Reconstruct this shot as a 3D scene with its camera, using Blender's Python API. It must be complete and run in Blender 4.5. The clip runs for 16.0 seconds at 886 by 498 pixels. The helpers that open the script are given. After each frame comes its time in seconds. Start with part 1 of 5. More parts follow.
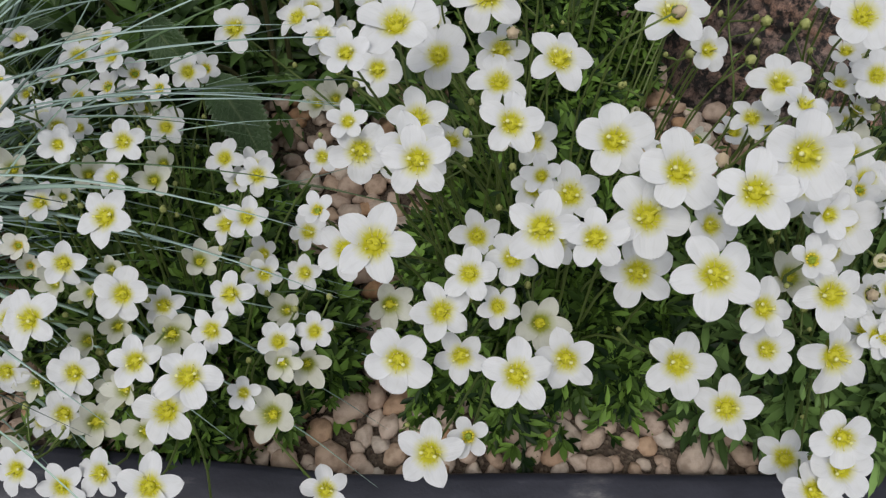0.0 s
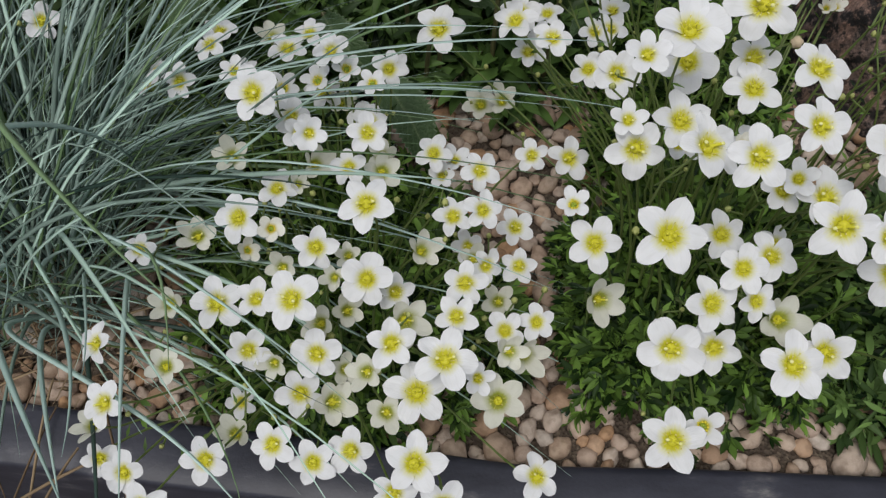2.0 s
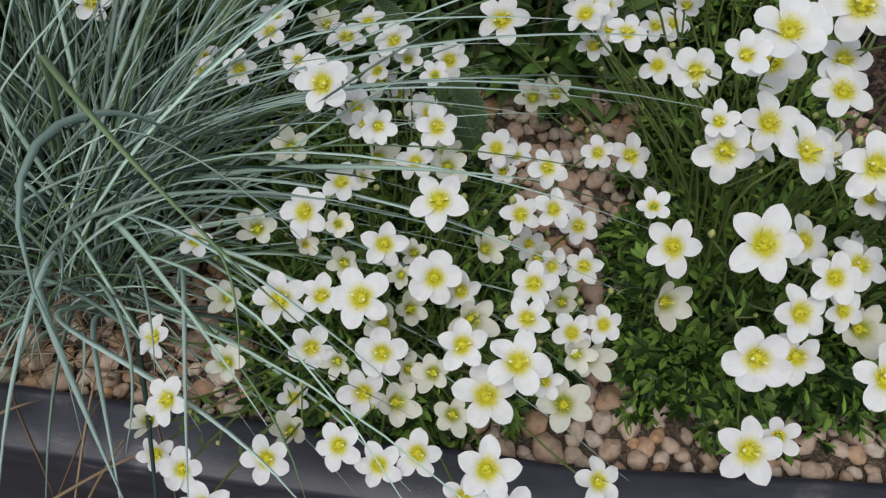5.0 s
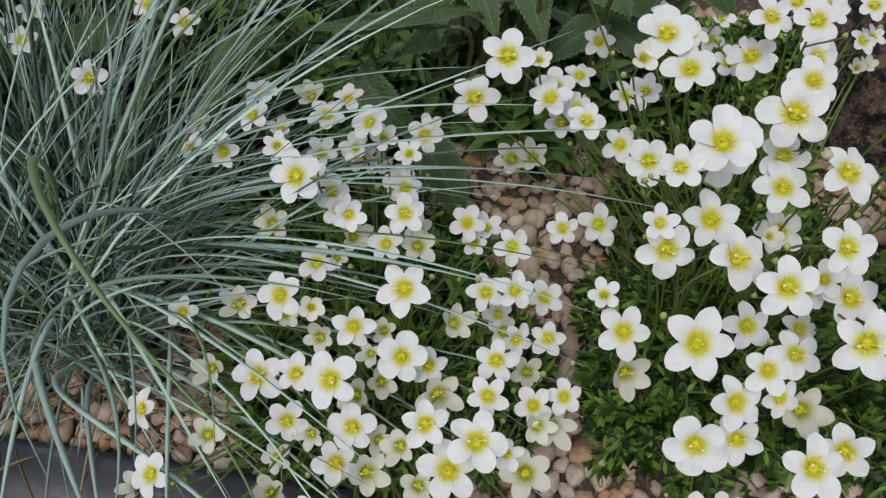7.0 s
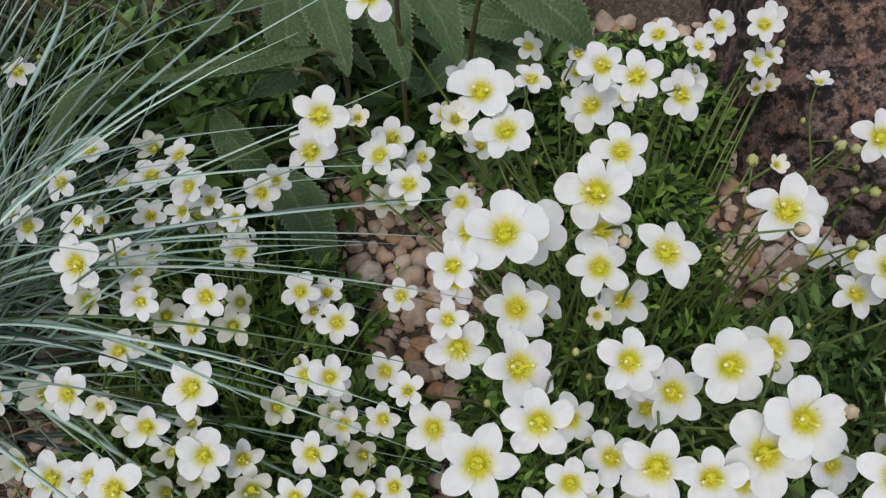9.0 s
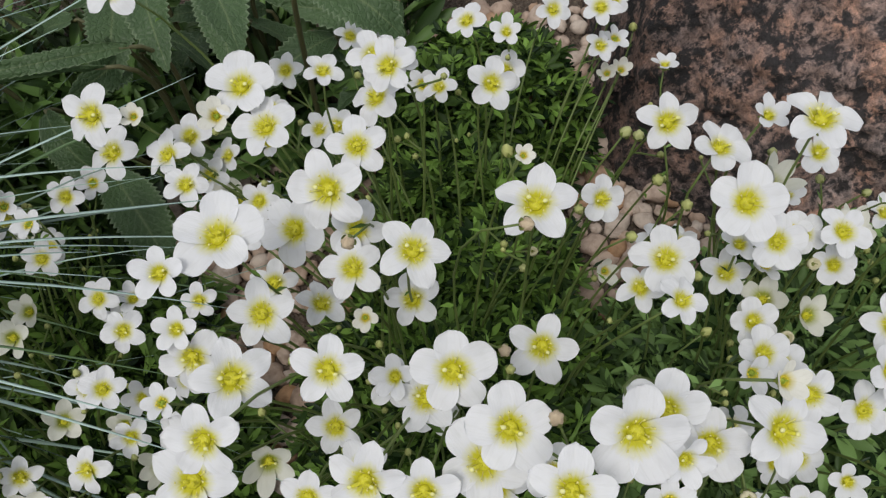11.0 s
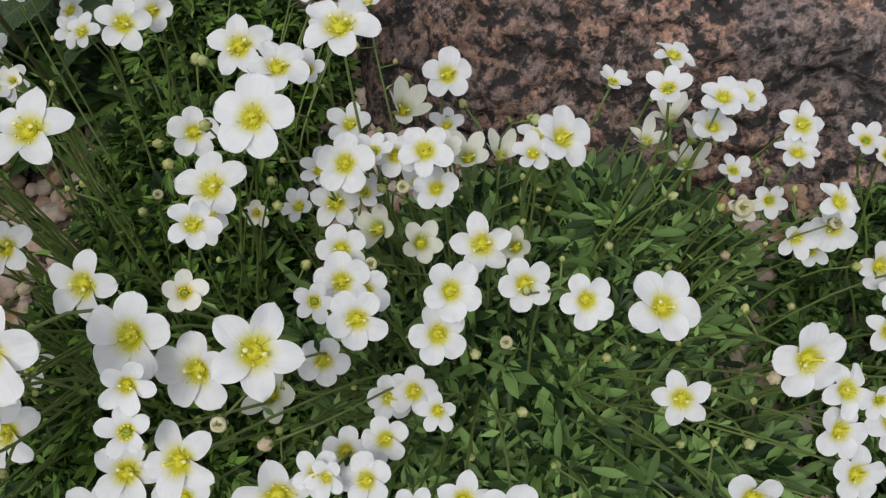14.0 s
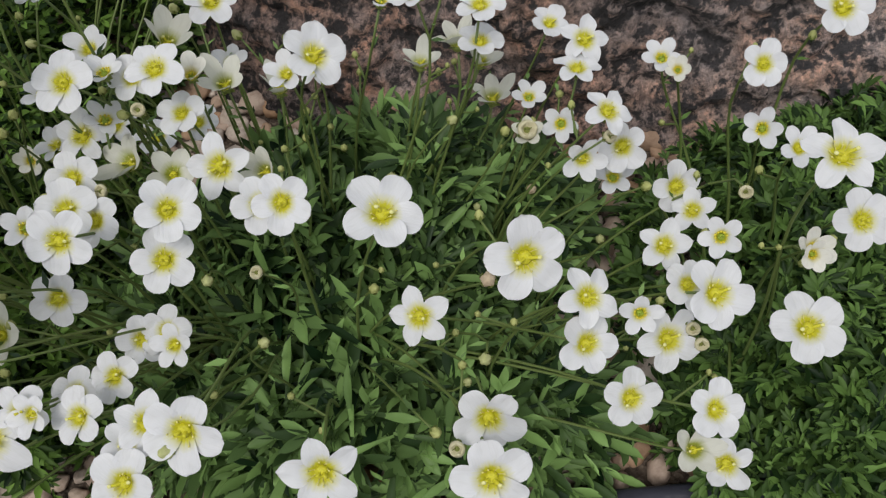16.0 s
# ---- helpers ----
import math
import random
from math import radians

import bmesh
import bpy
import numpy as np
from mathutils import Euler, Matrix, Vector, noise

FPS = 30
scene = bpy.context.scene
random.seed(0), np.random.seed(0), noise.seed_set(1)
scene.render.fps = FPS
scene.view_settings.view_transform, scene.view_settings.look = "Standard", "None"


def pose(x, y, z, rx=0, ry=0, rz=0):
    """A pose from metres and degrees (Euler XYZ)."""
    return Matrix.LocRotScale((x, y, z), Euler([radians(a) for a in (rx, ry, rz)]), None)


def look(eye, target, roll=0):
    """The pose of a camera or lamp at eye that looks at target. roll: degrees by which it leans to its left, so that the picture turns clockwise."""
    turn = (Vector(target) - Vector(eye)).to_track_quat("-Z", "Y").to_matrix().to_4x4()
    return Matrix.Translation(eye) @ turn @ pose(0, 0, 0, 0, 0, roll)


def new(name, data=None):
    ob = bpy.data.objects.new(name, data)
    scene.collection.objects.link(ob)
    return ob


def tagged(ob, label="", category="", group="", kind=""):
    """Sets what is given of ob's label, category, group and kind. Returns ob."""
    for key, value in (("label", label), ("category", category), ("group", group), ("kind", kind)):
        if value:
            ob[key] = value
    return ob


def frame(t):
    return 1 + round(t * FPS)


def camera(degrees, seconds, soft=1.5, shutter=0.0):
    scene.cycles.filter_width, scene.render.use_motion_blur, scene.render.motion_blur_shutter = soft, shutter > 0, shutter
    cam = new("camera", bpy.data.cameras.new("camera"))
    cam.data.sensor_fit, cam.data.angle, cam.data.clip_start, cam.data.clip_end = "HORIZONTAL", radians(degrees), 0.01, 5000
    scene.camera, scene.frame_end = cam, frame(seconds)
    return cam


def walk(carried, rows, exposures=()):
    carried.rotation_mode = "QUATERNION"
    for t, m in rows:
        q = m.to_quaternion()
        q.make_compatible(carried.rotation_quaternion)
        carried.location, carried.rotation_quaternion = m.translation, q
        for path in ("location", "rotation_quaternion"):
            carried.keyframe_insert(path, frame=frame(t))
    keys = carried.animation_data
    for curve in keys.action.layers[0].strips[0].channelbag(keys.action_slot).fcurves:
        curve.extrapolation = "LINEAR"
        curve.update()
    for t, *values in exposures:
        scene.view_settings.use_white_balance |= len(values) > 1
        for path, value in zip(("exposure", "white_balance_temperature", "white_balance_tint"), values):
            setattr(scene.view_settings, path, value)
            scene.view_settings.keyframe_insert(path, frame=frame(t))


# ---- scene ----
cam = camera(53.8, 16.0, soft=1.3)
METRES, EYE, TILT, LEAN, TURN = 0.5, 0.3475, -60.0, 0.0, 0.0
ROWS = [
    (0.0, 0.0, 0.0, 0.0, 0.0, 0.0, 0.0),
    (0.5, -0.0459, -0.0187, 0.0045, -0.3, 0.13, -0.54),
    (1.0, -0.1003, -0.0273, 0.0079, -0.5, 0.25, -1.08),
    (1.5, -0.1331, -0.0259, 0.0003, -0.77, 0.55, -1.63),
    (2.0, -0.1551, -0.0206, -0.014, -0.95, 0.77, -2.0),
    (2.5, -0.1782, -0.0217, -0.025, -1.1, 0.8, -2.31),
    (3.0, -0.1872, -0.0165, -0.0322, -1.03, 0.82, -2.46),
    (3.5, -0.1978, -0.011, -0.0295, -1.07, 0.55, -2.74),
    (6.0, -0.1927, -0.0132, 0.0161, -0.32, -0.31, -3.45),
    (6.5, -0.1809, -0.0248, 0.0328, 0.12, -0.21, -3.46),
    (7.0, -0.1678, -0.0404, 0.0471, 0.3, -0.3, -3.25),
    (7.5, -0.1349, -0.0285, 0.0562, 0.97, -0.48, -2.71),
    (8.0, -0.1, -0.0102, 0.0776, 1.26, -1.14, -2.06),
    (8.5, -0.0777, 0.003, 0.0994, 1.18, -1.53, -1.78),
    (9.0, -0.0428, 0.0151, 0.1167, 1.31, -1.98, -1.33),
    (11.5, 0.1039, 0.0484, 0.118, 0.74, -2.71, 0.7),
    (12.0, 0.1243, 0.048, 0.1049, 0.49, -2.97, 1.1),
    (12.5, 0.1655, 0.0425, 0.1008, 0.51, -3.23, 1.67),
    (13.0, 0.2163, 0.0456, 0.0969, 0.63, -3.51, 2.3),
    (13.5, 0.2709, 0.0539, 0.0932, 0.86, -3.61, 2.84),
    (14.0, 0.3165, 0.0645, 0.084, 0.87, -3.5, 3.38),
    (14.5, 0.3478, 0.0643, 0.0722, 0.56, -3.26, 3.79),
    (15.0, 0.3823, 0.0913, 0.0494, 0.35, -3.07, 4.22),
    (15.5, 0.4228, 0.1074, 0.0336, 0.49, -2.66, 4.71),
    (16.0, 0.4411, 0.0938, 0.0216, 0.4, -2.23, 5.5),
]
walk(cam, [(t, pose(0, 0, EYE, TILT, LEAN, TURN) @ pose(METRES * x, METRES * y, METRES * z, 90 + pitch, roll, yaw)) for t, x, y, z, yaw, pitch, roll in ROWS], exposures=((0.0, -0.08), (1.0, -0.06), (2.0, 0.04), (16.0, 0.04)))

# ---- world, sun, exposure ----
world = bpy.data.worlds.new("overcast_sky")
scene.world = world
world.use_nodes = True
wn = world.node_tree.nodes
sky = wn.new("ShaderNodeTexSky")
sky.sky_type = "NISHITA"
sky.sun_disc = False
sky.sun_elevation = radians(58)
sky.sun_rotation = radians(200)
sky.air_density, sky.dust_density = 1.0, 3.0
haze = wn.new("ShaderNodeMixRGB")
haze.inputs[0].default_value = 0.75
haze.inputs[2].default_value = (7.6, 7.8, 8.1, 1)
world.node_tree.links.new(sky.outputs[0], haze.inputs[1])
world.node_tree.links.new(haze.outputs[0], wn["Background"].inputs[0])
wn["Background"].inputs[1].default_value = 0.090

sun = new("sun", bpy.data.lights.new("sun", "SUN"))
sun.data.energy = 1.7
sun.data.angle = radians(22)
sun.data.color = (1.0, 0.97, 0.93)
sun.matrix_world = look((-0.35, -0.6, 1.6), (0, 0, 0))


# ---- materials ----
def material(name):
    m = bpy.data.materials.new(name)
    m.use_nodes = True
    nt = m.node_tree
    return m, nt, nt.nodes["Principled BSDF"]


def node(nt, kind, **values):
    n = nt.nodes.new(kind)
    for key, value in values.items():
        if key in n.inputs:
            n.inputs[key].default_value = value
    return n


def ramp(nt, stops):
    n = nt.nodes.new("ShaderNodeValToRGB")
    e = n.color_ramp.elements
    while len(e) < len(stops):
        e.new(0.5)
    for el, (p, c) in zip(e, stops):
        el.position, el.color = p, (*c, 1)
    return n


def coords(nt, output="Object"):
    return nt.nodes.new("ShaderNodeTexCoord").outputs[output]


def noise_of(nt, vector, scale, detail=4.0, rough=0.55):
    n = node(nt, "ShaderNodeTexNoise", Scale=scale, Detail=detail, Roughness=rough)
    nt.links.new(vector, n.inputs["Vector"])
    return n.outputs["Fac"]


def mixed(nt, fac, a, b, mode="MIX"):
    n = nt.nodes.new("ShaderNodeMixRGB")
    n.blend_type = mode
    for i, v in ((0, fac), (1, a), (2, b)):
        if isinstance(v, (int, float)):
            n.inputs[i].default_value = v
        elif isinstance(v, tuple):
            n.inputs[i].default_value = (*v, 1)
        else:
            nt.links.new(v, n.inputs[i])
    return n.outputs[0]


def bumped(nt, bsdf, height, strength, distance):
    b = node(nt, "ShaderNodeBump", Strength=strength, Distance=distance)
    nt.links.new(height, b.inputs["Height"])
    nt.links.new(b.outputs[0], bsdf.inputs["Normal"])


def see_through(nt, bsdf, colour, amount):
    """Adds light that passes through a thin leaf or petal."""
    t = nt.nodes.new("ShaderNodeBsdfTranslucent")
    if isinstance(colour, tuple):
        t.inputs[0].default_value = (*colour, 1)
    else:
        nt.links.new(colour, t.inputs[0])
    mix = nt.nodes.new("ShaderNodeMixShader")
    mix.inputs[0].default_value = amount
    nt.links.new(bsdf.outputs[0], mix.inputs[1])
    nt.links.new(t.outputs[0], mix.inputs[2])
    nt.links.new(mix.outputs[0], nt.nodes["Material Output"].inputs[0])


def petal_material(name, tip, throat, reach):
    m, nt, b = material(name)
    at = coords(nt)
    far = nt.nodes.new("ShaderNodeVectorMath")
    far.operation = "LENGTH"
    nt.links.new(at, far.inputs[0])
    turned = node(nt, "ShaderNodeMapping")
    turned.inputs["Scale"].default_value = (2.0, 16.0, 1.0)
    nt.links.new(at, turned.inputs[0])
    streak = noise_of(nt, turned.outputs[0], 1.0, 2.0)
    push = nt.nodes.new("ShaderNodeMath")
    push.operation = "MULTIPLY_ADD"
    nt.links.new(streak, push.inputs[0])
    push.inputs[1].default_value = -0.22
    nt.links.new(far.outputs["Value"], push.inputs[2])
    grade = ramp(nt, [(0.0, throat), (reach * 0.45, throat), (reach * 0.8, tuple(0.55 * a + 0.45 * b for a, b in zip(tip, throat))), (reach * 1.25, tip)])
    nt.links.new(push.outputs[0], grade.inputs[0])
    veins = ramp(nt, [(0.34, (0.94, 0.94, 0.93)), (0.5, (1, 1, 1))])
    nt.links.new(streak, veins.inputs[0])
    blush = noise_of(nt, at, 2.2, 2.0)
    soft = ramp(nt, [(0.35, (1, 1, 1)), (0.75, (0.955, 0.955, 0.95))])
    nt.links.new(blush, soft.inputs[0])
    c = mixed(nt, 1.0, mixed(nt, 0.8, grade.outputs[0], veins.outputs[0], "MULTIPLY"), soft.outputs[0], "MULTIPLY")
    nt.links.new(c, b.inputs["Base Color"])
    b.inputs["Roughness"].default_value = 0.55
    b.inputs["Specular IOR Level"].default_value = 0.25
    bumped(nt, b, streak, 0.10, 0.02)
    see_through(nt, b, c, 0.3)
    return m


PETAL = petal_material("white_petal", (0.805, 0.812, 0.835), (0.64, 0.61, 0.040), 0.345)
PETAL_YOUNG = petal_material("young_petal", (0.84, 0.83, 0.76), (0.66, 0.56, 0.05), 0.50)
PETAL_OLD = petal_material("fading_petal", (0.755, 0.755, 0.675), (0.40, 0.44, 0.07), 0.46)


def plain_material(name, colour, second, scale, rough=0.5, bump=0.2, size=0.001, through_light=0.0, coord="Object"):
    m, nt, b = material(name)
    at = coords(nt, coord)
    n = noise_of(nt, at, scale)
    fine = noise_of(nt, at, scale * 6)
    c = mixed(nt, n, colour, second)
    c = mixed(nt, 0.35, c, mixed(nt, fine, (0.6, 0.6, 0.6), (1.0, 1.0, 1.0)), "MULTIPLY")
    nt.links.new(c, b.inputs["Base Color"])
    b.inputs["Roughness"].default_value = rough
    bumped(nt, b, fine, bump, size)
    if through_light:
        see_through(nt, b, c, through_light)
    return m


OVARY = plain_material("flower_heart", (0.48, 0.47, 0.016), (0.74, 0.67, 0.035), 3.0, 0.45, 0.3, 0.05)
OVARY_YOUNG = plain_material("young_heart", (0.22, 0.34, 0.030), (0.42, 0.50, 0.05), 3.0, 0.45, 0.3, 0.05)
ANTHER_GOLD = plain_material("golden_anther", (0.72, 0.58, 0.03), (0.82, 0.70, 0.08), 4.0, 0.6)
STIGMA = plain_material("stigma", (0.66, 0.64, 0.18), (0.80, 0.78, 0.40), 4.0, 0.6)
ANTHER = plain_material("anther", (0.66, 0.60, 0.12), (0.78, 0.74, 0.32), 4.0, 0.7)
SEPAL = plain_material("sepal", (0.16, 0.24, 0.045), (0.30, 0.34, 0.08), 2.0, 0.5, 0.3, 0.05, 0.2)
CAPSULE = plain_material("seed_capsule", (0.13, 0.16, 0.03), (0.26, 0.28, 0.06), 3.0, 0.5, 0.3, 0.05)
STEM = plain_material("stem", (0.085, 0.145, 0.032), (0.165, 0.205, 0.055), 90.0, 0.5, 0.3, 0.0005, 0.0)
BUD = plain_material("bud_skin", (0.42, 0.48, 0.15), (0.68, 0.66, 0.36), 1.6, 0.55, 0.3, 0.05, 0.15)
PETAL_CUP = plain_material("spent_petal", (0.66, 0.60, 0.33), (0.80, 0.76, 0.58), 1.8, 0.6, 0.3, 0.05, 0.2)
BUD_GREEN = plain_material("young_bud", (0.44, 0.49, 0.13), (0.64, 0.64, 0.28), 1.6, 0.5, 0.3, 0.05, 0.15)
BUD_PINK = plain_material("withered_bud", (0.62, 0.45, 0.29), (0.75, 0.65, 0.46), 1.6, 0.65, 0.4, 0.08, 0.1)


def leaf_material(name, low, high, rough, through_light, scale, gloss=0.4, bias=1.0):
    m, nt, b = material(name)
    at = coords(nt)
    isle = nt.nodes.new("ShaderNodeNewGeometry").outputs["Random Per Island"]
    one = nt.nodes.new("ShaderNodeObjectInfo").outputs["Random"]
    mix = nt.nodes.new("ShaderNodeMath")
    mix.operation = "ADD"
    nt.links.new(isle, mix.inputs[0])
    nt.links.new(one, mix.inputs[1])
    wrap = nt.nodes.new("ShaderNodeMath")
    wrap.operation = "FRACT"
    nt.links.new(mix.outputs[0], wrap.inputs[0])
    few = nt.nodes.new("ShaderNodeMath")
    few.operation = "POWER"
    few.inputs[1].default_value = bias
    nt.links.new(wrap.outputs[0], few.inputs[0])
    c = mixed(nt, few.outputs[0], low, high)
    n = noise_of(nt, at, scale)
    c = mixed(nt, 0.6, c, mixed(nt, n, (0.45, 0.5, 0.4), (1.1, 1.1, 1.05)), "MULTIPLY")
    nt.links.new(c, b.inputs["Base Color"])
    b.inputs["Roughness"].default_value = rough
    b.inputs["Specular IOR Level"].default_value = gloss
    bumped(nt, b, noise_of(nt, at, scale * 4), 0.3, 0.0006)
    see_through(nt, b, c, through_light)
    return m


# near-black lows and bias: shade of the gaps put into the leaf colours
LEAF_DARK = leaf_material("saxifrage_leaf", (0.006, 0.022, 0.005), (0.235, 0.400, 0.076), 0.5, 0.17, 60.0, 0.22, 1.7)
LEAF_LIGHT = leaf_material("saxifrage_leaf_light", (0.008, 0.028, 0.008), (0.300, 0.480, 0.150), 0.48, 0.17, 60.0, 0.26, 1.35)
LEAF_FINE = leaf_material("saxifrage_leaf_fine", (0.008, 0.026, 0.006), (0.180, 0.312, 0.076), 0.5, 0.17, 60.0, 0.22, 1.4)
# near-black low end puts the tuft's inner shade into the blade colour
BLADE = leaf_material("fescue_blade", (0.018, 0.044, 0.036), (0.66, 0.86, 0.785), 0.40, 0.22, 40.0, 0.26)
# copy with light put into its colour, for blades clear of the tuft
BLADE_LIT = leaf_material("lit_fescue_blade", (0.26, 0.37, 0.35), (0.56, 0.72, 0.70), 0.42, 0.18, 40.0, 0.3)
HERB_LOW = leaf_material("herb_low_leaf", (0.009, 0.028, 0.006), (0.140, 0.250, 0.060), 0.5, 0.17, 60.0)
BLADE_GREEN = leaf_material("green_blade", (0.11, 0.19, 0.085), (0.23, 0.34, 0.18), 0.5, 0.15, 40.0)
STRAW = leaf_material("dry_straw", (0.14, 0.085, 0.050), (0.42, 0.30, 0.19), 0.7, 0.1, 60.0)


def broad_leaf_material():
    m, nt, b = material("broad_leaf")
    uv = coords(nt, "UV")
    split = nt.nodes.new("ShaderNodeSeparateXYZ")
    nt.links.new(uv, split.inputs[0])
    side = nt.nodes.new("ShaderNodeMath")
    side.operation = "ABSOLUTE"
    nt.links.new(split.outputs[1], side.inputs[0])
    slant = nt.nodes.new("ShaderNodeMath")
    slant.operation = "MULTIPLY_ADD"
    nt.links.new(side.outputs[0], slant.inputs[0])
    slant.inputs[1].default_value = -0.28
    nt.links.new(split.outputs[0], slant.inputs[2])
    join = nt.nodes.new("ShaderNodeCombineXYZ")
    nt.links.new(slant.outputs[0], join.inputs[0])
    wave = node(nt, "ShaderNodeTexWave", Scale=3.6, Distortion=1.2, Detail=2.0)
    nt.links.new(join.outputs[0], wave.inputs["Vector"])
    rib = ramp(nt, [(0.0, (1, 1, 1)), (0.05, (0.3, 0.3, 0.3)), (0.1, (0, 0, 0))])
    nt.links.new(side.outputs[0], rib.inputs[0])
    at = coords(nt)
    n = noise_of(nt, at, 45.0)
    fine = noise_of(nt, at, 420.0, 3.0)
    c = mixed(nt, n, (0.024, 0.053, 0.020), (0.094, 0.160, 0.060))
    lines = ramp(nt, [(0.82, (0, 0, 0)), (1.0, (1, 1, 1))])
    nt.links.new(wave.outputs["Fac"], lines.inputs[0])
    cells = node(nt, "ShaderNodeTexVoronoi", Scale=430.0)
    cells.feature = "DISTANCE_TO_EDGE"
    nt.links.new(at, cells.inputs["Vector"])
    net = ramp(nt, [(0.0, (0, 0, 0)), (0.16, (0.55, 0.55, 0.55)), (0.45, (1, 1, 1))])
    nt.links.new(cells.outputs["Distance"], net.inputs[0])
    c = mixed(nt, mixed(nt, 1.0, lines.outputs[0], (0.3, 0.3, 0.3), "MULTIPLY"), c, (0.13, 0.19, 0.10))
    c = mixed(nt, 0.5, c, mixed(nt, net.outputs[0], (0.86, 0.89, 0.86), (1.05, 1.04, 1.03)), "MULTIPLY")
    c = mixed(nt, rib.outputs[0], c, (0.13, 0.18, 0.08))
    rim = ramp(nt, [(0.88, (0, 0, 0)), (0.99, (0.9, 0.9, 0.9))])
    nt.links.new(side.outputs[0], rim.inputs[0])
    c = mixed(nt, rim.outputs[0], c, (0.17, 0.23, 0.13))
    nt.links.new(c, b.inputs["Base Color"])
    b.inputs["Roughness"].default_value = 0.5
    b.inputs["Specular IOR Level"].default_value = 0.4
    h = mixed(nt, 0.35, net.outputs[0], mixed(nt, 0.5, lines.outputs[0], fine))
    bumped(nt, b, h, 0.55, 0.0010)
    see_through(nt, b, c, 0.2)
    return m


BROAD = broad_leaf_material()
STALK = plain_material("herb_stalk", (0.07, 0.075, 0.03), (0.13, 0.12, 0.05), 60.0, 0.6, 0.4, 0.001)


def stone_material(name, shades, rough=0.75):
    m, nt, b = material(name)
    one = nt.nodes.new("ShaderNodeObjectInfo").outputs["Random"]
    isle = nt.nodes.new("ShaderNodeNewGeometry").outputs["Random Per Island"]
    add = nt.nodes.new("ShaderNodeMath")
    add.operation = "ADD"
    nt.links.new(one, add.inputs[0])
    nt.links.new(isle, add.inputs[1])
    fr = nt.nodes.new("ShaderNodeMath")
    fr.operation = "FRACT"
    nt.links.new(add.outputs[0], fr.inputs[0])
    r = ramp(nt, shades)
    nt.links.new(fr.outputs[0], r.inputs[0])
    geo = nt.nodes.new("ShaderNodeNewGeometry").outputs["Position"]
    n = noise_of(nt, geo, 260.0)
    spots = ramp(nt, [(0.32, (0.62, 0.58, 0.55)), (0.55, (1, 1, 1)), (0.8, (1.08, 1.06, 1.02))])
    nt.links.new(n, spots.inputs[0])
    c = mixed(nt, 0.85, r.outputs[0], spots.outputs[0], "MULTIPLY")
    fine = noise_of(nt, geo, 1500.0, 3.0)
    c = mixed(nt, 0.3, c, mixed(nt, fine, (0.5, 0.48, 0.45), (1.0, 1.0, 1.0)), "MULTIPLY")
    nt.links.new(c, b.inputs["Base Color"])
    b.inputs["Roughness"].default_value = rough
    bumped(nt, b, mixed(nt, 0.5, n, fine), 0.35, 0.0012)
    return m


PEBBLE = stone_material("pebble", [(0.0, (0.46, 0.335, 0.255)), (0.22, (0.53, 0.41, 0.335)), (0.42, (0.59, 0.495, 0.42)), (0.60, (0.42, 0.28, 0.19)), (0.70, (0.49, 0.29, 0.155)), (0.82, (0.60, 0.53, 0.47)), (1.0, (0.46, 0.315, 0.22))])


def soil_material():
    m, nt, b = material("soil")
    at = nt.nodes.new("ShaderNodeNewGeometry").outputs["Position"]
    big = noise_of(nt, at, 40.0)
    grit = nt.nodes.new("ShaderNodeTexVoronoi")
    grit.inputs["Scale"].default_value = 620.0
    nt.links.new(at, grit.inputs["Vector"])
    c = mixed(nt, big, (0.026, 0.018, 0.012), (0.085, 0.062, 0.044))
    g = ramp(nt, [(0.0, (0.16, 0.13, 0.1)), (0.5, (0.06, 0.04, 0.03)), (1.0, (0.30, 0.24, 0.18))])
    nt.links.new(grit.outputs["Color"], g.inputs[0])
    c = mixed(nt, 0.5, c, g.outputs[0])
    nt.links.new(c, b.inputs["Base Color"])
    b.inputs["Roughness"].default_value = 0.95
    bumped(nt, b, grit.outputs["Distance"], 0.8, 0.002)
    return m


SOIL = soil_material()


